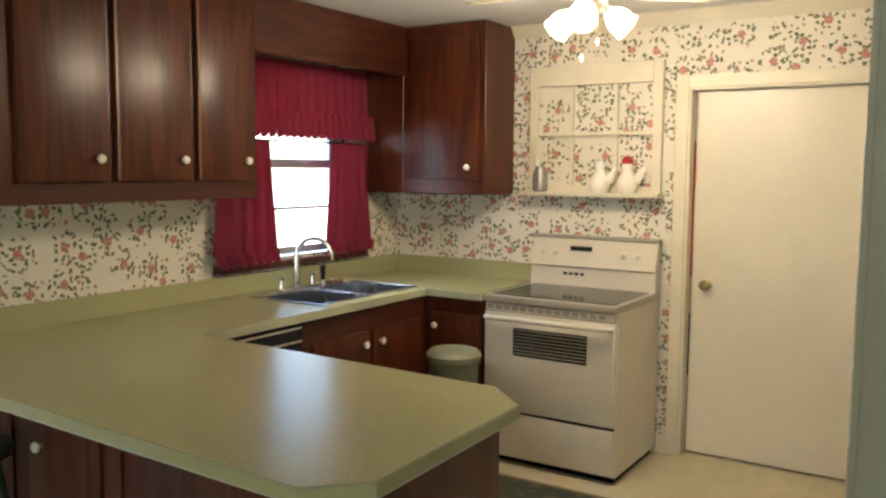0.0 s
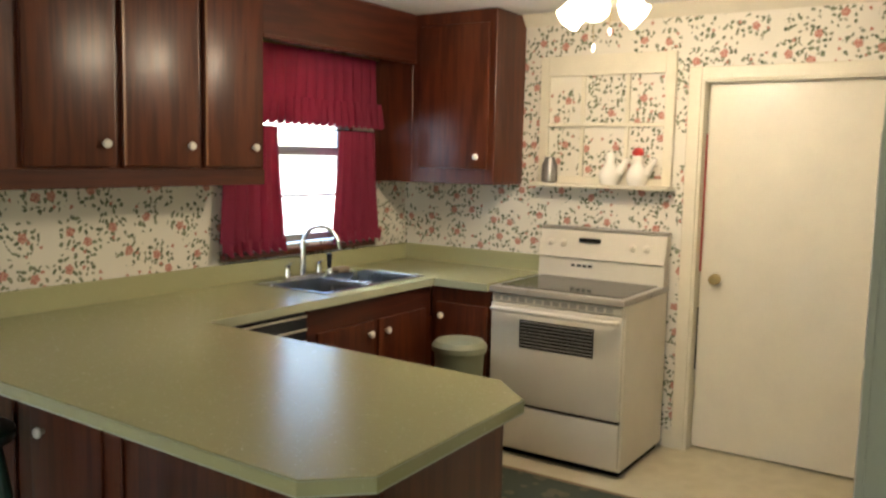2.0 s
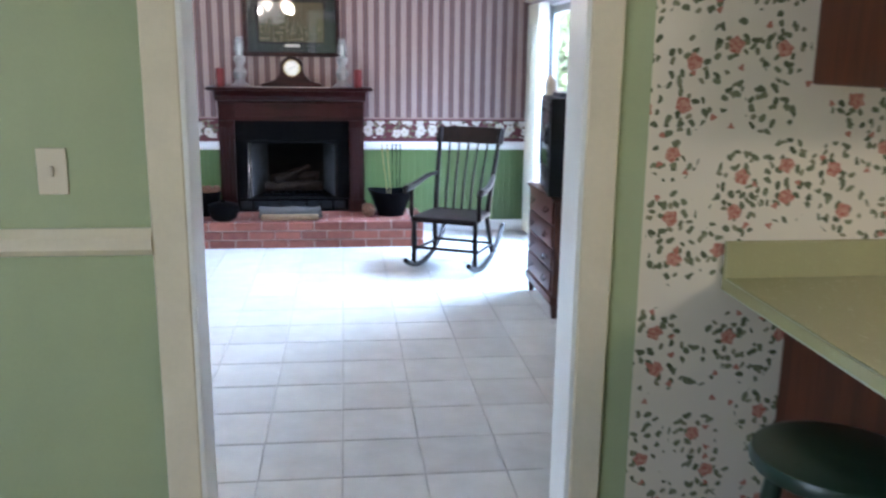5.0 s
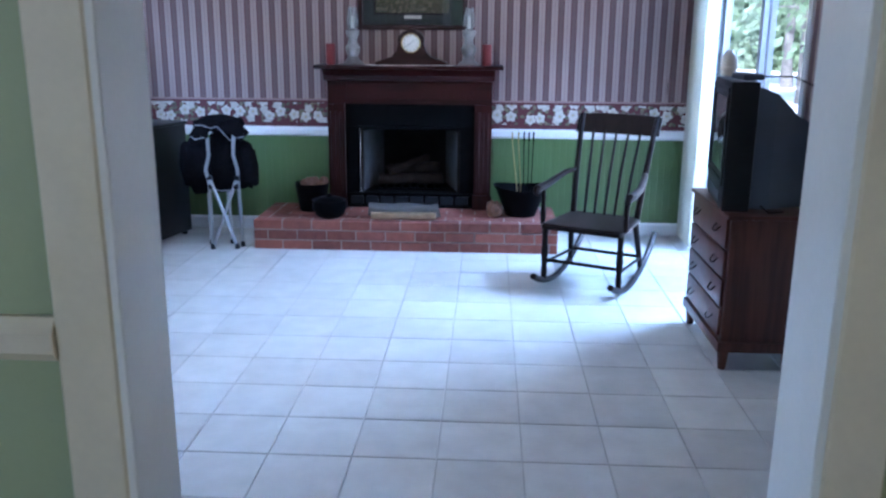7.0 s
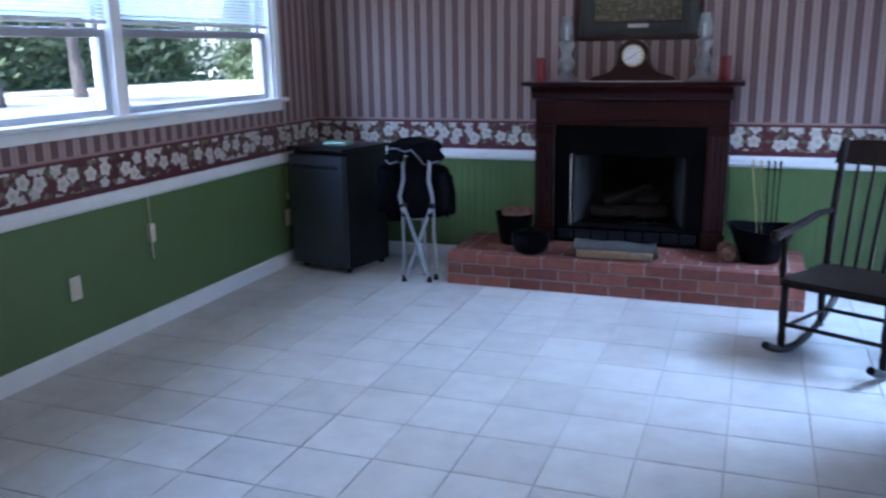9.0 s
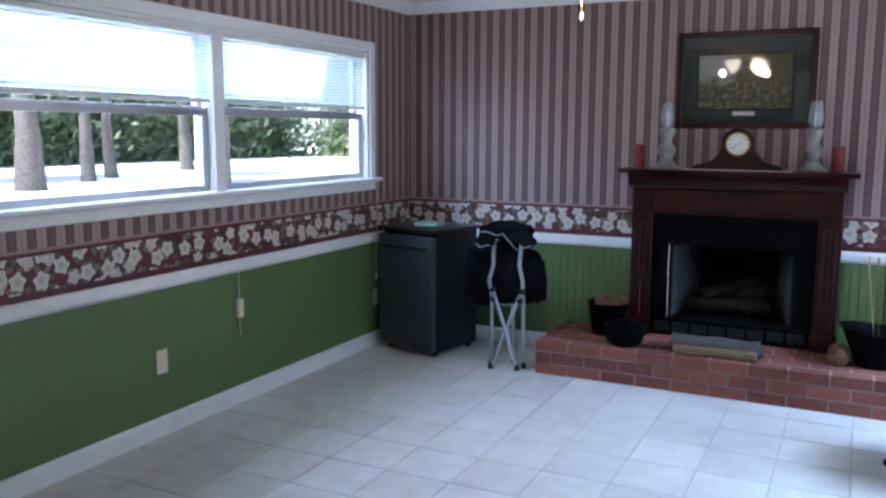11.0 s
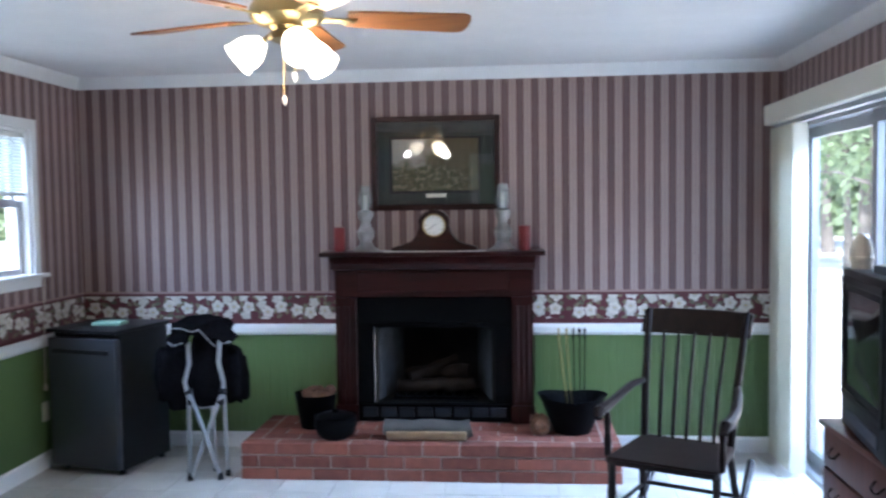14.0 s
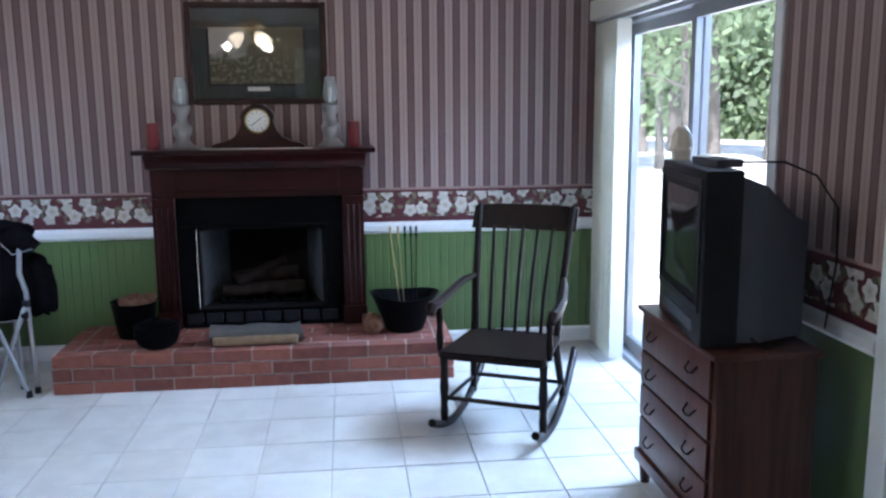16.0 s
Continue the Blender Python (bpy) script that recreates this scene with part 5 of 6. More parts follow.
g = part("pane", box((px0 + 0.033, yb - 0.028, pz0 + 0.033), (px1 - 0.033, yb - 0.025, pz1 - 0.033)), "picture_glass", pic)
g.visible_shadow = False

MZ = 1.263
clock = thing("mantel_clock", (0.672, 5.03, MZ), "dark wooden tambour mantel clock with a white dial", "clock")
outline = [(-0.26, 0.0), (-0.26, 0.018), (-0.235, 0.03), (-0.19, 0.04), (-0.14, 0.06), (-0.105, 0.10), (-0.09, 0.15)] + [(0.1 * math.cos(a), 0.155 + 0.095 * math.sin(a)) for a in [math.pi * (1 - j / 10) for j in range(1, 10)]] + [(0.09, 0.15), (0.105, 0.10), (0.14, 0.06), (0.19, 0.04), (0.235, 0.03), (0.26, 0.018), (0.26, 0.0)]
bm = prism([(a, b) for a, b in outline], -0.045, 0.045)
bm.transform(Matrix.Translation((0.672, 5.04, MZ)) @ pose(0, 0, 0, 90, 0, 0))
part("case", bm, "mantel_wood", clock)
m = Matrix.Translation((0.672, 4.995, MZ + 0.155)) @ pose(0, 0, 0, 90, 0, 0)
part("bezel", lathe([(0.068, 0), (0.070, 0.006), (0.064, 0.010), (0.060, 0.006), (0.060, 0.0)], seg=28, m=m), "brass", clock, smooth=True)
dial = part("dial", lathe([(0.060, 0.0), (0.060, 0.003), (0.0, 0.003)], seg=28, m=m), "paper_white", clock)
for i in range(12):
    a = i * math.pi / 6
    bm = box((-0.002, 0.044, 0.003), (0.002, 0.054, 0.004))
    bm.transform(m @ Matrix.Rotation(a, 4, "Z"))
    part("hour_mark", bm, "black_metal", dial)
for a, l in ((-0.9, 0.03), (2.2, 0.045)):
    bm = box((-0.0015, -0.005, 0.0042), (0.0015, l, 0.005))
    bm.transform(m @ Matrix.Rotation(a, 4, "Z"))
    part("clock_arm", bm, "black_metal", dial)
part("runner_cloth", box((0.36, 4.935, MZ), (0.98, 4.985, MZ + 0.003), 0.001), "paper_white", None, "narrow white lace runner on the mantel shelf", category="runner")
for x in (0.095, 1.215):
    c = thing("pillar_candle", (x, 4.99, MZ), "short dark red pillar candle", "candle", group="red candles")
    part("wax", lathe([(0.032, 0), (0.034, 0.004), (0.034, 0.148), (0.028, 0.15), (0.0, 0.143)], (x, 4.99, MZ), 20), "candle_wax", c, smooth=True)
    part("wick", rod((x, 4.99, MZ + 0.143), (x, 4.99, MZ + 0.155), 0.0015, None, 6), "black_metal", c)
for x in (0.25, 1.085):
    c = thing("hurricane_lamp", (x, 5.03, MZ), "pewter candle lamp with a clear glass chimney", "candle holder", group="hurricane lamps")
    part("base", lathe([(0.075, 0), (0.078, 0.012), (0.05, 0.03), (0.035, 0.06), (0.05, 0.09), (0.055, 0.12), (0.035, 0.15), (0.03, 0.18), (0.045, 0.21), (0.05, 0.24), (0.02, 0.255), (0.0, 0.255)], (x, 5.03, MZ), 18), "pewter", c, smooth=True)
    part("chimney", lathe([(0.024, 0.25), (0.040, 0.275), (0.046, 0.31), (0.036, 0.36), (0.030, 0.385), (0.034, 0.40), (0.031, 0.40), (0.027, 0.385), (0.033, 0.36), (0.043, 0.31), (0.037, 0.275), (0.021, 0.25)], (x, 5.03, MZ), 18), "clear_glass", c, smooth=True)
    part("taper", rod((x, 5.03, MZ + 0.25), (x, 5.03, MZ + 0.34), 0.011, 0.010, 10), "porcelain", c)

# ---- on the hearth ----
part("firewood_log", gnarled((0.40, 4.66, HZ + 0.055), (0.90, 4.69, HZ + 0.05), 0.048, 11), "log_wood", None, "split grey log lying on the hearth", smooth=True, category="log")
part("log_split", box((0.42, 4.60, HZ + 0.001), (0.88, 4.64, HZ + 0.05), 0.012, 2), "cut_wood", None, "split brown piece of kindling on the hearth", category="log")
pot = thing("iron_pot", (0.12, 4.66, HZ), "small black cast-iron pot on the hearth", "pot")
part("bowl", lathe([(0.07, 0.0), (0.10, 0.02), (0.122, 0.07), (0.118, 0.12), (0.124, 0.128), (0.112, 0.125), (0.10, 0.06), (0.0, 0.03)], (0.12, 4.66, HZ), 22), "black_metal", pot, smooth=True)
part("lid", lathe([(0.112, 0.125), (0.08, 0.14), (0.02, 0.148), (0.012, 0.165), (0.0, 0.168)], (0.12, 4.66, HZ), 22), "black_metal", pot, smooth=True)
pail = thing("pine_cone_pail", (-0.05, 4.90, HZ), "dark pail full of brown pine cones", "pail")
part("pail", lathe([(0.09, 0), (0.095, 0.01), (0.125, 0.20), (0.13, 0.205), (0.12, 0.20), (0.09, 0.03), (0.0, 0.03)], (-0.05, 4.90, HZ), 20), "black_metal", pail, smooth=True)
for i in range(9):
    a, r = i * 2.4, 0.02 + 0.07 * ((i * 0.37) % 1)
    c = Vector((-0.05 + r * math.cos(a), 4.90 + r * math.sin(a), HZ + 0.185 + 0.03 * ((i * 0.61) % 1)))
    bm = lathe([(0.012, -0.03), (0.034, -0.012), (0.028, -0.006), (0.036, 0.006), (0.024, 0.014), (0.026, 0.024), (0.0, 0.042)], seg=9, m=Matrix.Translation(c) @ pose(0, 0, 0, 70 * math.sin(i), 50 * math.cos(i * 1.7), 0))
    part("pine_cone", bm, "pine_cone", pail)
scut = thing("coal_scuttle", (1.50, 4.88, HZ), "black metal coal scuttle with a flared rim", "scuttle")
bm = lathe([(0.10, 0), (0.105, 0.008), (0.11, 0.03), (0.155, 0.23), (0.175, 0.27), (0.168, 0.272), (0.145, 0.22), (0.10, 0.04), (0.0, 0.03)], (0, 0, 0), 26)
for q in bm.verts:
    if q.co.z > 0.2:
        q.co.x *= 1.12
        q.co.z += 0.03 * abs(q.co.x) / 0.18 - 0.01
bm.transform(Matrix.Translation((1.48, 4.84, HZ)) @ Matrix.Diagonal((1.04, 1.0, 0.76, 1)))
part("bucket", bm, "black_metal", scut, smooth=True)
part("bail", tube([(1.30, 4.84, HZ + 0.215), (1.35, 4.75, HZ + 0.20), (1.48, 4.665, HZ + 0.195), (1.61, 4.75, HZ + 0.20), (1.66, 4.84, HZ + 0.215)], 0.004), "black_metal", scut, smooth=True)
for x, dx, mt in ((1.47, -0.06, "brass"), (1.49, -0.035, "brass"), (1.50, -0.005, "black_metal"), (1.53, 0.0, "black_metal"), (1.55, 0.012, "black_metal")):
    t_ = thing("fireplace_tool", (x, 4.90, HZ + 0.03), "slender long-handled fireplace tool in the scuttle", "poker", group="fireplace tools")
    part("shaft", rod((x, 4.88, HZ + 0.035), (x + dx, 4.93, 0.74), 0.0038, None, 8), mt, t_)
    part("grip", lathe([(0.004, 0), (0.007, 0.015), (0.005, 0.04), (0.008, 0.06), (0.0, 0.075)], (x + dx, 4.93, 0.735), 10), mt, t_, smooth=True)
for i, (x, y) in enumerate(((1.27, 4.80), (1.24, 4.86))):
    bm = lathe([(0.02, 0.0), (0.055, 0.02), (0.045, 0.032), (0.058, 0.05), (0.04, 0.065), (0.042, 0.085), (0.0, 0.12)], seg=11, m=Matrix.Translation((x, y, HZ + 0.035)) @ pose(0, 0, 0, 75, 20 * i, 30 + 70 * i))
    for q in bm.verts:
        q.co.z = max(q.co.z, HZ + 0.001)
    part("pine_cone", bm, "pine_cone", None, "large brown pine cone on the hearth", category="pine cone", group="hearth cones")

# ---- rocking chair ----
rc = thing("rocking_chair", (0, 0, 0), "dark-stained wooden rocking chair with a spindle back", "chair")


def rc_part(name, bm, parent=rc, **more):
    return part(name, bm, "chair_wood", parent, smooth=True, local=True, **more)


SZT = 0.40
bm = prism([(-0.25, -0.23), (-0.235, -0.25), (0.235, -0.25), (0.25, -0.23), (0.225, 0.20), (0.20, 0.22), (-0.20, 0.22), (-0.225, 0.20)], SZT - 0.035, SZT, 0.008)
rc_part("seat", bm)
for s in (-1, 1):
    pts = [(s * 0.235, -0.36 + 0.08 * i, 0.018 + 0.0022 * (i - 4.2) ** 2 * 2.2) for i in range(12)]
    rk = rc_part("rocker", tube(pts, 0.019, 8))
    rc_part("front_leg", lathe([(0.015, 0.045), (0.020, 0.10), (0.016, 0.14), (0.022, 0.22), (0.017, 0.30), (0.020, SZT - 0.03)], (s * 0.232, -0.20, 0), 10))
    rc_part("back_leg", rod((s * 0.232, 0.25, 0.055), (s * 0.205, 0.17, SZT - 0.03), 0.017, 0.02))
    rc_part("back_post", tube([(s * 0.205, 0.19, SZT - 0.01), (s * 0.218, 0.25, 0.62), (s * 0.235, 0.36, 0.93), (s * 0.24, 0.40, 1.0)], [0.020, 0.019, 0.017, 0.014], 10))
    rc_part("arm", tube([(s * 0.222, 0.27, 0.66), (s * 0.25, 0.15, 0.655), (s * 0.275, -0.02, 0.615), (s * 0.28, -0.16, 0.60), (s * 0.278, -0.235, 0.60), (s * 0.275, -0.26, 0.575)], [0.014, 0.018, 0.022, 0.026, 0.028, 0.018], 8))
    rc_part("arm_post", lathe([(0.013, SZT - 0.01), (0.019, SZT + 0.05), (0.013, SZT + 0.10), (0.017, SZT + 0.15), (0.012, 0.59)], (s * 0.255, -0.19, 0), 10))
for y, z in ((-0.20, 0.17), (0.235, 0.15)):
    rc_part("stretcher", rod((-0.23, y, z), (0.23, y, z), 0.011))
for s in (-1, 1):
    rc_part("side_stretcher", rod((s * 0.232, -0.20, 0.15), (s * 0.225, 0.23, 0.14), 0.010))
for i in range(5):
    x = -0.135 + i * 0.0675
    rc_part("spindle", tube([(x * 0.95, 0.185, SZT - 0.005), (x * 1.0, 0.245, 0.62), (x * 1.12, 0.345, 0.90)], [0.009, 0.010, 0.008], 8))
bm = bmesh.new()
n = 10
crest = [[], []]
for i in range(n + 1):
    u = -1 + 2 * i / n
    for j, dy in enumerate((-0.011, 0.011)):
        for z, back in ((0.885, 0.345), (1.005 - 0.012 * abs(u) ** 4, 0.405)):
            crest[j].append(bm.verts.new((0.265 * u, back + dy - 0.02 * (u * u - 1) * 0.6, z)))
for j in (0, 1):
    for i in range(n):
        bm.faces.new((crest[j][2 * i], crest[j][2 * i + 2], crest[j][2 * i + 3], crest[j][2 * i + 1]))
for i in range(n):
    for e in (0, 1):
        bm.faces.new((crest[0][2 * i + e], crest[0][2 * i + 2 + e], crest[1][2 * i + 2 + e], crest[1][2 * i + e]))
for i in (0, n):
    bm.faces.new((crest[0][2 * i], crest[0][2 * i + 1], crest[1][2 * i + 1], crest[1][2 * i]))
rc_part("crest_rail", bm)
rc.matrix_basis = pose(1.885, 3.85, 0, 0, 0, -26)

# ---- chest of drawers, television ----
dr = thing("chest_of_drawers", (2.45, 2.7, 0), "dark reddish wooden chest of drawers", "chest of drawers")
cx0, cx1, cy0, cy1, cz = 2.307, 2.645, 2.505, 3.17, 0.725
part("body", box((cx0, cy0, 0.11), (cx1, cy1, cz - 0.02), 0.004), "dresser_wood", dr)
part("top", box((cx0 - 0.02, cy0 - 0.02, cz - 0.02), (cx1 + 0.01, cy1 + 0.02, cz), 0.006, 2), "dresser_wood", dr, smooth=True)
part("base_moulding", box((cx0 - 0.018, cy0 - 0.016, 0.09), (cx1 + 0.005, cy1 + 0.016, 0.14), 0.008, 2), "dresser_wood", dr, smooth=True)
for x, y in ((cx0 + 0.02, cy0 + 0.02), (cx0 + 0.02, cy1 - 0.02), (cx1 - 0.03, cy0 + 0.02), (cx1 - 0.03, cy1 - 0.02)):
    part("foot", rod((x, y, 0), (x, y, 0.09), 0.018, 0.028, 12), "dresser_wood", dr, smooth=True)
for i, (z0, z1) in enumerate(((0.16, 0.285), (0.295, 0.42), (0.43, 0.555), (0.565, 0.715))):
    d_ = part("drawer", box((cx0 - 0.014, cy0 + 0.025, z0), (cx0, cy1 - 0.025, z1), 0.005, 2), "dresser_wood", dr, smooth=True)
    for y in (cy0 + 0.15, cy1 - 0.15):
        part("pull", tube([(cx0 - 0.014, y - 0.035, (z0 + z1) / 2 + 0.01), (cx0 - 0.032, y - 0.028, (z0 + z1) / 2 - 0.012), (cx0 - 0.034, y, (z0 + z1) / 2 - 0.02), (cx0 - 0.032, y + 0.028, (z0 + z1) / 2 - 0.012), (cx0 - 0.014, y + 0.035, (z0 + z1) / 2 + 0.01)], 0.003, 6), "black_metal", d_, smooth=True)

tv = thing("television", (0, 0, 0), "black and grey tube television on the chest", "television")


def loft(sections, bm=None):
    """A body through upright rectangles: (depth, y0, y1, z0, z1) each."""
    bm = bm or bmesh.new()
    rs = [[bm.verts.new((x, y, z)) for y, z in ((y0, z0), (y1, z0), (y1, z1), (y0, z1))] for x, y0, y1, z0, z1 in sections]
    for a, b in zip(rs, rs[1:]):
        for i in range(4):
            bm.faces.new((a[i], a[(i + 1) % 4], b[(i + 1) % 4], b[i]))
    bm.faces.new(rs[0]), bm.faces.new(rs[-1][::-1])
    return bm


part("front_case", box((0.0, -0.29, 0.0), (0.12, 0.29, 0.54), 0.012, 2), "black_plastic", tv, smooth=True, local=True)
part("back_case", loft([(0.12, -0.275, 0.275, 0.015, 0.52), (0.20, -0.265, 0.265, 0.015, 0.49), (0.30, -0.22, 0.22, 0.02, 0.40), (0.36, -0.19, 0.19, 0.02, 0.37)]), "grey_plastic", tv, local=True)
scr = lathe([(0.0, 0.012)] + [(0.33 * q, 0.012 - 0.012 * q * q) for q in (0.35, 0.7, 1.0)], seg=32)
for q in scr.verts:
    a, b = q.co.x / 0.33, q.co.y / 0.33
    mx = max(abs(a), abs(b), 1e-6)
    kf = math.hypot(a, b) / mx
    q.co.x, q.co.y = a * kf * 0.235, b * kf * 0.175
scr.transform(Matrix.Translation((0.002, 0.0, 0.31)) @ Matrix(((0, 0, -1, 0), (1, 0, 0, 0), (0, 1, 0, 0), (0, 0, 0, 1))))
part("screen", scr, "black_glass", tv, "dark curved picture tube", smooth=True, local=True)
part("bezel", boxes(((-0.008, -0.265, 0.105), (0.0, 0.265, 0.13)), ((-0.008, -0.265, 0.49), (0.0, 0.265, 0.515)), ((-0.008, -0.265, 0.13), (0.0, -0.24, 0.49)), ((-0.008, 0.24, 0.13), (0.0, 0.265, 0.49)), bevel=0.003), "black_plastic", tv, local=True)
part("control_strip", box((-0.004, -0.20, 0.03), (0.0, 0.20, 0.07), 0.001), "grey_plastic", tv, local=True)
tv.matrix_basis = pose(2.312, 2.855, cz, 0, 0, -8) @ Matrix.Diagonal((1, 1, 1.055, 1))
egg = thing("egg_ornament", (2.385, 3.05, cz + 0.57), "cream egg-shaped ornament on a collar atop the television", "ornament")
part("shell", lathe([(0.034, 0.0), (0.036, 0.03), (0.041, 0.032), (0.041, 0.042), (0.038, 0.045), (0.038, 0.07), (0.030, 0.10), (0.016, 0.12), (0.0, 0.126)], (2.385, 3.05, cz + 0.57), 18), "almond_plastic", egg, smooth=True)
bx = thing("converter_box", (2.41, 2.735, cz + 0.57), "grey set-top box lying on the television", "set-top box")
part("case", box((2.352, 2.675, cz + 0.57), (2.442, 2.875, cz + 0.595), 0.003), "grey_plastic", bx)
part("paper", box((2.357, 2.745, cz + 0.596), (2.407, 2.855, cz + 0.600), 0.001), "paper_white", bx)
cb = thing("cable", (2.5, 2.5, cz), "black cable looping behind the television", "cable")
part("loop", tube([(2.43, 2.69, cz + 0.585), (2.54, 2.60, cz + 0.59), (2.62, 2.55, cz + 0.55), (2.68, 2.52, cz + 0.45), (2.70, 2.54, cz + 0.28), (2.70, 2.58, cz + 0.05)], 0.0035), "black_plastic", cb, smooth=True)
part("lead", tube([(2.54, 2.56, cz + 0.006), (2.47, 2.53, cz + 0.006), (2.44, 2.56, cz + 0.03), (2.50, 2.60, cz + 0.02)], 0.004), "black_plastic", cb, smooth=True)

# ---- corner: small cabinet fridge, folded chair ----
mf = thing("mini_fridge", (-1.28, 4.85, 0), "black compact refrigerator with a glossy grey door", "refrigerator")
mx = pose(-1.29, 4.80, 0, 0, 0, -14)
for nm, a, b, bev, mat in (("body", (-0.24, -0.18, 0.03), (0.24, 0.24, 0.83), 0.008, "black_plastic"), ("door", (-0.24, -0.235, 0.04), (0.24, -0.185, 0.80), 0.012, "fridge_door"), ("top_board", (-0.25, -0.24, 0.83), (0.25, 0.25, 0.85), 0.005, "black_plastic"), ("door_handle", (-0.20, -0.245, 0.71), (0.20, -0.235, 0.735), 0.003, "black_plastic")):
    bm = box(a, b, bev, 2)
    bm.transform(mx)
    part(nm, bm, mat, mf, smooth=True)
for x, y in ((-0.2, -0.15), (0.2, -0.15), (-0.2, 0.2), (0.2, 0.2)):
    bm = rod((x, y, 0), (x, y, 0.03), 0.02)
    bm.transform(mx)
    part("foot", bm, "black_plastic", mf)
bm = box((-1.36, 4.72, 0.85), (-1.18, 4.84, 0.875), 0.010, 2)
part("wipes_packet", bm, "plastic_bag_green", None, "pale green packet lying on the small fridge", category="packet")
fc = thing("folding_chair", (-0.62, 4.58, 0), "folded black camp chair with silver tube legs and pale piping", "folding chair")
legs = [[(-0.695, 4.53, 0.01), (-0.70, 4.55, 0.46), (-0.715, 4.53, 0.56), (-0.69, 4.54, 0.66), (-0.70, 4.56, 0.78)], [(-0.50, 4.60, 0.01), (-0.505, 4.58, 0.44), (-0.50, 4.56, 0.56), (-0.525, 4.56, 0.66), (-0.52, 4.58, 0.80)],
        [(-0.685, 4.50, 0.01), (-0.60, 4.54, 0.25), (-0.505, 4.56, 0.50)], [(-0.52, 4.53, 0.01), (-0.60, 4.53, 0.25), (-0.695, 4.54, 0.50)],
        [(-0.60, 4.68, 0.01), (-0.60, 4.63, 0.55)], [(-0.74, 4.64, 0.01), (-0.735, 4.63, 0.55)]]
for pts in legs:
    lg = part("leg", tube(pts, 0.0125, 10), "aluminium", fc, smooth=True)
    q = Vector(pts[0])
    part("foot_cap", rod(q - Vector((0, 0, 0.01)), q + Vector((0, 0, 0.03)), 0.018, 0.014, 10), "black_plastic", lg)
for z, w in ((0.50, 0.11), (0.44, 0.10)):
    part("joint", rod((-0.60 - w, 4.545, z), (-0.60 - w + 0.03, 4.545, z), 0.02, None, 10), "black_plastic", fc)
    part("joint", rod((-0.60 + w - 0.03, 4.56, z), (-0.60 + w, 4.56, z), 0.02, None, 10), "black_plastic", fc)
for pts in ([(-0.80, 4.50, 0.80), (-0.75, 4.46, 0.775), (-0.70, 4.47, 0.79), (-0.655, 4.49, 0.77)], [(-0.755, 4.48, 0.87), (-0.70, 4.46, 0.875), (-0.64, 4.46, 0.855), (-0.60, 4.47, 0.865)],
            [(-0.60, 4.46, 0.87), (-0.55, 4.46, 0.82), (-0.515, 4.47, 0.775), (-0.42, 4.48, 0.80)], [(-0.66, 4.50, 0.43), (-0.60, 4.49, 0.42), (-0.545, 4.51, 0.425)]):
    part("piping", tube(pts, 0.0034, 6), "aluminium", fc, "pale grey edge piping", smooth=True)


def bundle(c, size, seed, turn=0):
    """A slack folded cloth lump with creases."""
    bm = bmesh.new()
    bmesh.ops.create_icosphere(bm, subdivisions=3, radius=1)
    for q in bm.verts:
        d = noise.noise(q.co * 1.7 + Vector((seed, 0, 0))) * 0.45 + noise.noise(q.co * 4.2 + Vector((0, seed, 0))) * 0.28
        q.co = q.co * (1 + d)
        q.co = Vector((math.copysign(abs(q.co.x) ** 0.7, q.co.x), math.copysign(abs(q.co.y) ** 0.8, q.co.y), math.copysign(abs(q.co.z) ** 0.75, q.co.z)))
    bm.transform(Matrix.Translation(c) @ pose(0, 0, 0, 0, 0, turn) @ Matrix.Diagonal((*size, 1)))
    return bm


part("seat_cloth", bundle((-0.60, 4.62, 0.62), (0.115, 0.06, 0.22), 1), "black_cloth", fc, smooth=True)
part("back_cloth", bundle((-0.61, 4.55, 0.875), (0.155, 0.07, 0.055), 4, 10), "black_cloth", fc, smooth=True)
flap = prism([(-0.10, 0.0), (-0.02, 0.075), (0.02, 0.08), (0.11, -0.015), (0.05, -0.075), (0.0, -0.03)], -0.012, 0.012, 0.004)
flap.transform(Matrix.Translation((-0.495, 4.49, 0.84)) @ pose(0, 0, 0, 80, 0, 8))
part("arm_flap", flap, "black_cloth", fc)
flap = prism([(-0.07, -0.02), (-0.02, 0.05), (0.08, 0.03), (0.06, -0.04), (0.0, -0.06)], -0.012, 0.012, 0.004)
flap.transform(Matrix.Translation((-0.735, 4.495, 0.82)) @ pose(0, 0, 0, 80, 0, -8))
part("arm_flap", flap, "black_cloth", fc)
part("side_cloth", bundle((-0.80, 4.62, 0.58), (0.105, 0.06, 0.19), 7, 30), "black_cloth", fc, smooth=True)
part("arm_cloth", bundle((-0.455, 4.64, 0.58), (0.075, 0.05, 0.17), 9, -20), "black_cloth", fc, smooth=True)

# ---- outdoors ----
setting("ground", boxes(((-80, -60, -0.30), (80, 90, -0.16))), "sand", "pale sandy yard", "ground")


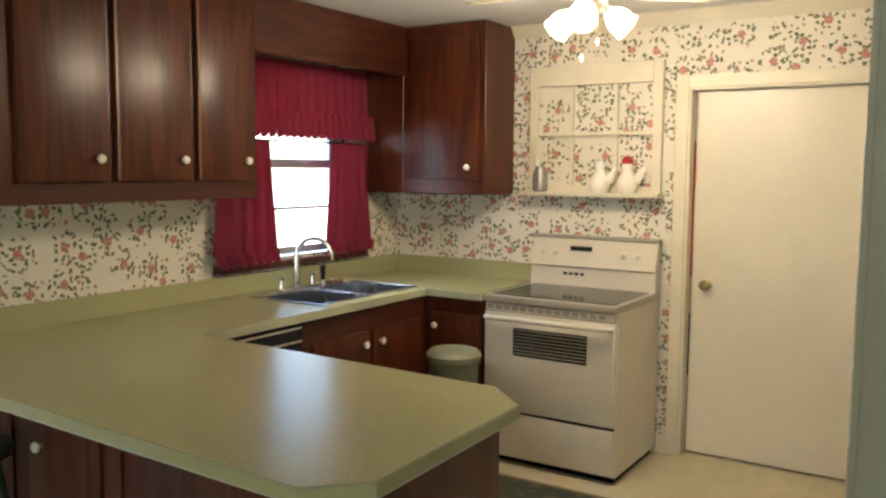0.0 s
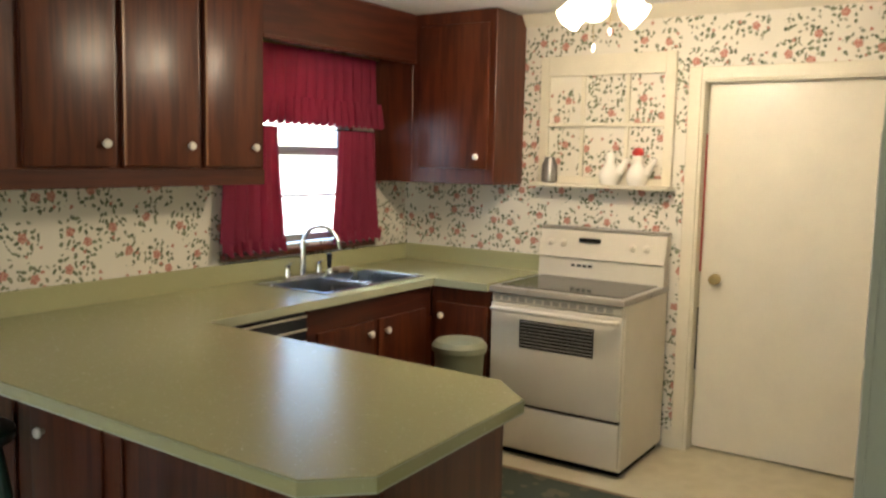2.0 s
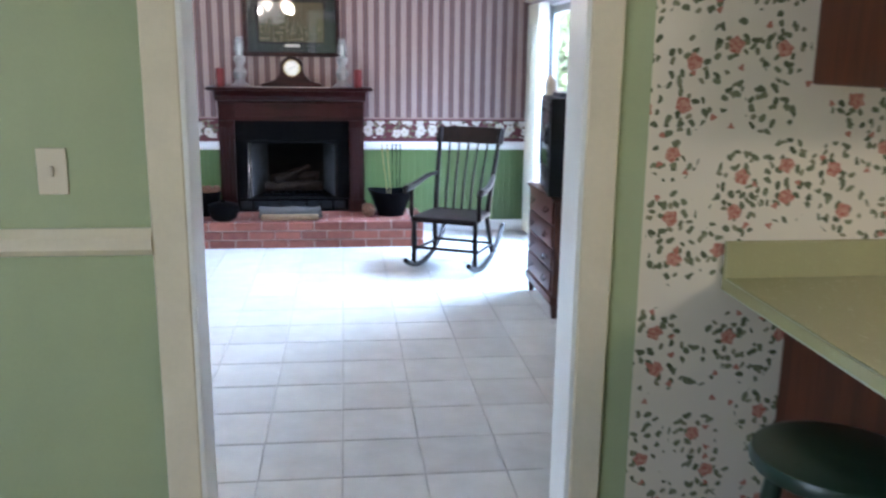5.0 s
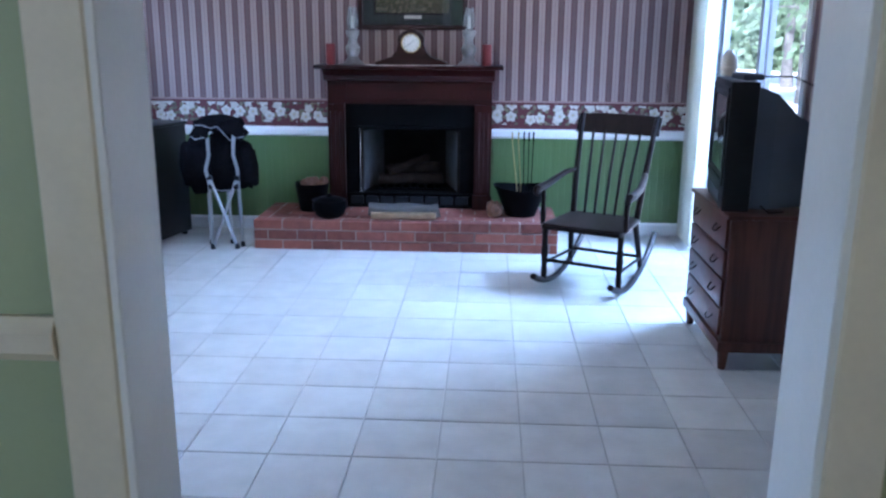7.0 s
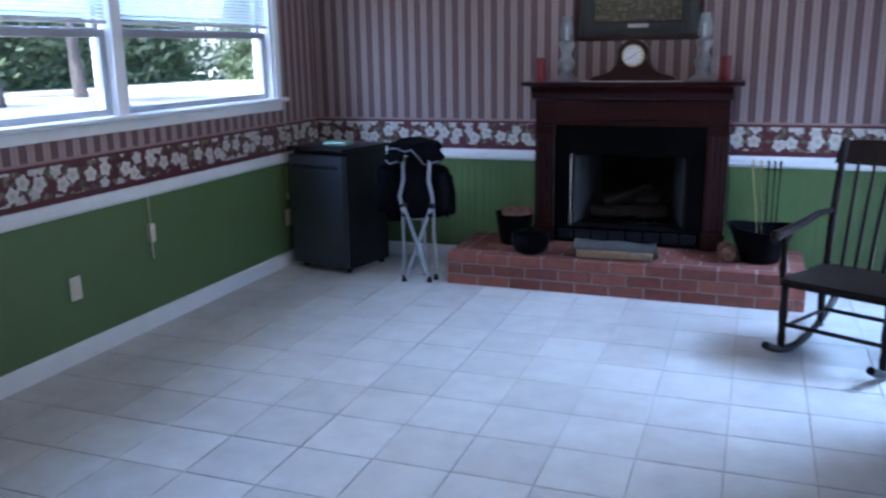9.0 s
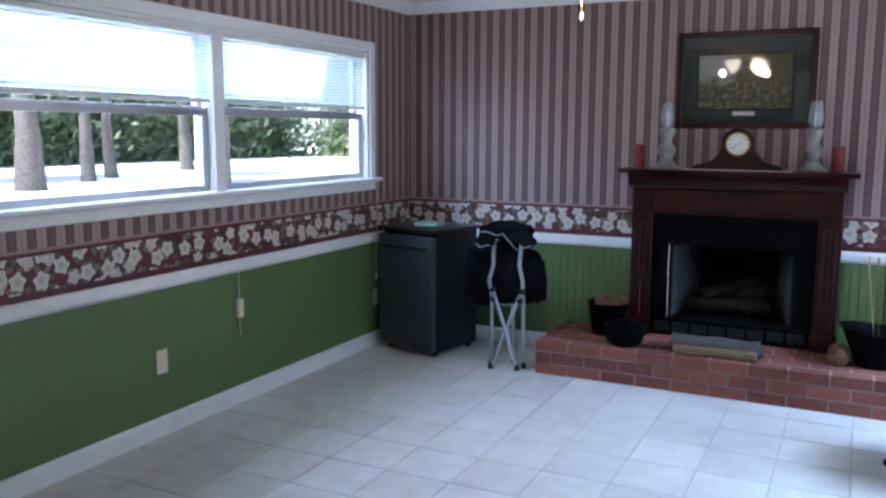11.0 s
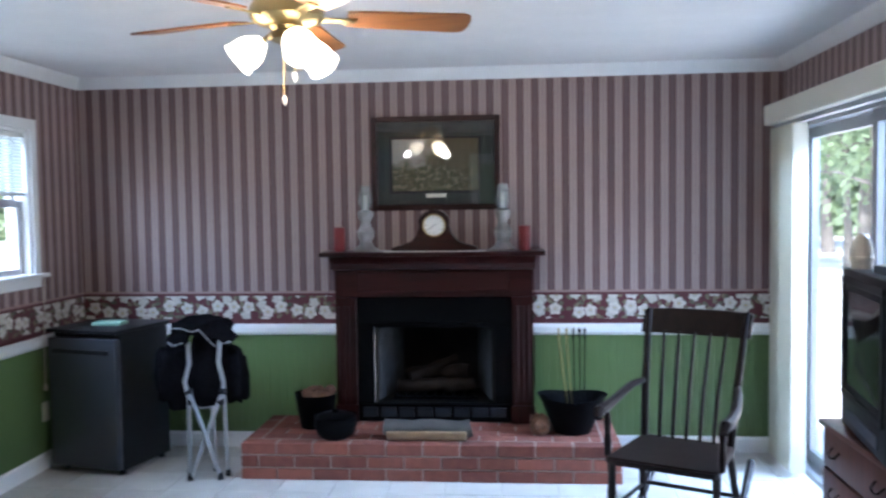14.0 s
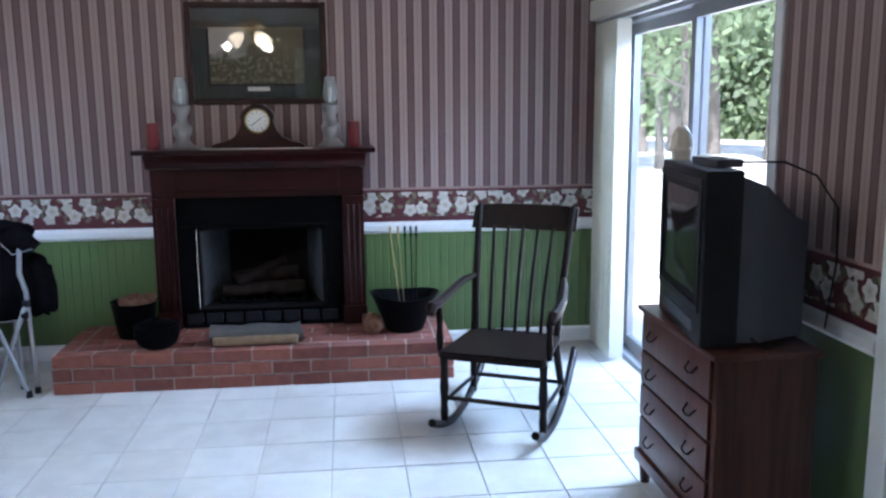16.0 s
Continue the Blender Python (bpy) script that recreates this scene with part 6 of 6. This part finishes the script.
def tree(name, at, height, trunk, crown_r, seed, leaves=2200):
    g = random.Random(seed)
    x, y = at
    ob = thing(name, (x, y, -0.16), "tall yard tree with a rough trunk and loose green crown", "tree", group="yard trees")
    top = Vector((x + g.uniform(-0.4, 0.4), y + g.uniform(-0.4, 0.4), height))
    bm = tube([Vector((x, y, -0.17)).lerp(top, i / 6) + Vector((g.uniform(-1, 1), g.uniform(-1, 1), 0)) * 0.08 * (i > 0) for i in range(7)], [trunk * (1.25 if i == 0 else 1 - 0.12 * i) for i in range(7)], 10)
    limbs = []
    for i in range(7):
        z = height * g.uniform(0.3, 0.9)
        a = g.uniform(0, 6.28)
        base = Vector((x, y, -0.16)).lerp(top, z / height)
        end = base + Vector((math.cos(a), math.sin(a), g.uniform(0.1, 0.6))) * crown_r * g.uniform(0.6, 1.0)
        tube([base, base.lerp(end, 0.5) + Vector((0, 0, 0.15)), end], [trunk * 0.4, trunk * 0.22, trunk * 0.08], 6, bm)
        limbs.append(end)
    part("trunk", bm, "bark", ob, smooth=True)
    vs, fs = [], []
    for i in range(leaves):
        c = limbs[i % len(limbs)] if i % 3 else top
        p = c + Vector((g.gauss(0, 1), g.gauss(0, 1), g.gauss(0, 0.7))) * crown_r * 0.42
        if p.z < 0.9:
            continue
        a = Vector((g.gauss(0, 1), g.gauss(0, 1), g.gauss(0, 1))).normalized()
        b = a.orthogonal().normalized()
        c2 = a.cross(b)
        s = g.uniform(0.07, 0.17)
        n0 = len(vs)
        vs += [p - b * s, p + c2 * s * 0.5, p + b * s, p - c2 * s * 0.5]
        fs.append((n0, n0 + 1, n0 + 2, n0 + 3))
    me = bpy.data.meshes.new("crown")
    me.from_pydata([tuple(q) for q in vs], [], fs)
    me.materials.append(MATS["foliage"])
    me.transform(ROOT[ob].inverted())
    cr = new("crown", me)
    cr.parent = ob


rng = random.Random(21)
for i in range(18):
    tree("tree", (-13 - rng.uniform(0, 16), -4 + i * 1.75 + rng.uniform(-0.8, 0.8)), rng.uniform(8, 13), rng.uniform(0.16, 0.34), rng.uniform(1.8, 3.0), 100 + i)
for i in range(12):
    tree("tree", (7.0 + rng.uniform(0, 7), 16 + i * 1.6 + rng.uniform(-0.8, 0.8)), rng.uniform(5, 11), rng.uniform(0.10, 0.25), rng.uniform(1.6, 2.8), 200 + i)


def thicket(name, p, q, tall, count, seed):
    """A far hedge of many loose leaves with gaps."""
    g = random.Random(seed)
    p, q = Vector(p), Vector(q)
    vs, fs = [], []
    for i in range(count):
        u = g.random()
        c = p.lerp(q, u) + Vector((g.gauss(0, 1.0), g.gauss(0, 1.0), 0))
        c.z = -0.16 + tall * g.random() ** 1.3 * (0.6 + 0.5 * noise.noise(Vector((u * 14, seed, 0))))
        a = Vector((g.gauss(0, 1), g.gauss(0, 1), g.gauss(0, 1))).normalized()
        b = a.orthogonal().normalized()
        d = a.cross(b)
        s = g.uniform(0.13, 0.34)
        n0 = len(vs)
        vs += [c - b * s, c + d * s * 0.6, c + b * s, c - d * s * 0.6]
        fs.append((n0, n0 + 1, n0 + 2, n0 + 3))
    me = bpy.data.meshes.new(name)
    me.from_pydata([tuple(v) for v in vs], [], fs)
    me.materials.append(MATS["foliage"])
    tagged(new(name, me), "far green woods behind the yard", "woods", kind="stuff")


thicket("far_woods", (-36, -12, 0), (-33, 45, 0), 11.0, 62000, 1)
thicket("far_woods", (24, 30, 0), (16, 44, 0), 10.0, 30000, 2)
thicket("far_woods", (-30, 46, 0), (20, 46, 0), 11.0, 50000, 3)

shed = thing("shed", (-18.0, 33.6, -0.16), "small dark red shed far across the yard", "shed")
for nm, bm, mat in (("wall", box((-19.2, 33.0, -0.17), (-16.8, 34.6, 1.75), 0.02), "shed_red"), ("roof", prism([(-1.5, 0.0), (1.5, 0.0), (0.0, 0.75)], -1.0, 1.0), "vent_brown"), ("door", box((-18.4, 32.96, -0.16), (-17.6, 33.0, 1.55), 0.01), "shed_red")):
    if nm == "roof":
        bm.transform(Matrix.Translation((-18.0, 33.8, 1.75)) @ pose(0, 0, 0, 90, 0, 0))
    part(nm, bm, mat, shed)

# ---- countable pieces: tiles, bricks, planks ----
TS = 0.306
tile_mesh = finish(box((-TS / 2 + 0.0025, -TS / 2 + 0.0025, -0.012), (TS / 2 - 0.0025, TS / 2 - 0.0025, 0.0), 0.0015), "tile", "floor_tile")
i0, i1 = math.floor((XL - 0.769) / TS), math.ceil((XR - 0.769) / TS)
j0, j1 = math.floor((0.06 - 1.587) / TS), math.ceil((YW - 1.587) / TS)
cut = {}
for i in range(i0, i1):
    for j in range(j0, j1):
        x0, x1 = max(XL + 0.002, 0.769 + i * TS), min(XR - 0.002, 0.769 + (i + 1) * TS)
        y0, y1 = max(0.13, 1.587 + j * TS), min(YW - 0.002, 1.587 + (j + 1) * TS)
        if y1 < 0.15 or x1 - x0 < 0.02 or y1 - y0 < 0.02:
            continue
        w, d = round(x1 - x0, 3), round(y1 - y0, 3)
        if (w, d) == (TS, TS):
            me = tile_mesh
        else:
            if (w, d) not in cut:
                cut[w, d] = finish(box((-w / 2 + 0.0025, -d / 2 + 0.0025, -0.012), (w / 2 - 0.0025, d / 2 - 0.0025, 0.0), 0.0015), "tile", "floor_tile")
            me = cut[w, d]
        ob = new("tile", me)
        ob.parent = den_floor
        ob.location = ((x0 + x1) / 2, (y0 + y1) / 2, 0.002)

hearth = thing("brick_hearth", (0.66, 4.86, 0), "raised red brick hearth with pale mortar", "hearth")
HX0, HX1, HY0 = -0.40, 1.73, 4.54
part("mortar_bed", box((HX0 + 0.006, HY0 + 0.006, 0), (HX1 - 0.006, YW - 0.016, HZ - 0.006)), "mortar", hearth)
BL, BH, J = 0.198, 0.0625, 0.010
brick_kinds = {}


def brick(w, d, h, at):
    key = (round(w, 3), round(d, 3), round(h, 3))
    if key not in brick_kinds:
        brick_kinds[key] = finish(box((-w / 2, -d / 2, -h / 2), (w / 2, d / 2, h / 2), 0.003), "brick", "brick_red")
    ob = new("brick", brick_kinds[key])
    ob.parent = hearth
    ob.location = Vector(at) - Vector((0.66, 4.86, 0))


brng = random.Random(5)
for c in range(3):
    z = 0.002 + c * (BH + J) + BH / 2
    x = HX0 - (0.5 * (BL + J) if c % 2 else 0)
    while x < HX1 - 0.02:
        a, b = max(x, HX0), min(x + BL, HX1)
        if b - a > 0.03:
            brick(b - a, 0.09, BH, ((a + b) / 2, HY0 + 0.045 + brng.uniform(-0.002, 0.002), z))
        x += BL + J
    for xs in (HX0 + 0.045, HX1 - 0.045):
        y = HY0 + 0.10 - (0.1 if c % 2 else 0)
        while y < YW - 0.05:
            a, b = max(y, HY0 + 0.10), min(y + BL, YW - 0.016)
            if b - a > 0.03:
                brick(0.09, b - a, BH, (xs, (a + b) / 2, z))
            y += BL + J
for r in range(6):
    y = HY0 + 0.10 + r * 0.105
    x = HX0 + 0.10 - (0.1 if r % 2 else 0)
    while x < HX1 - 0.12:
        a, b = max(x, HX0 + 0.10), min(x + BL, HX1 - 0.10)
        if b - a > 0.03 and y + 0.095 < YW:
            brick(b - a, 0.095, 0.03, ((a + b) / 2, y + 0.0475, HZ - 0.0165))
        x += BL + J

bead = finish(box((-0.0225, -0.004, 0.10), (0.0225, 0.0, 0.726), 0.002), "plank", "green_paint")
for a, b in ((XL + 0.012, HX0 - 0.0), (HX0, 0.055), (1.27, HX1), (HX1, XR - 0.012)):
    x = a + 0.024
    while x < b - 0.02:
        ob = new("plank", bead)
        ob.parent = beadboard
        ob.location = (x, YW - 0.0005, 0.0)
        x += 0.049
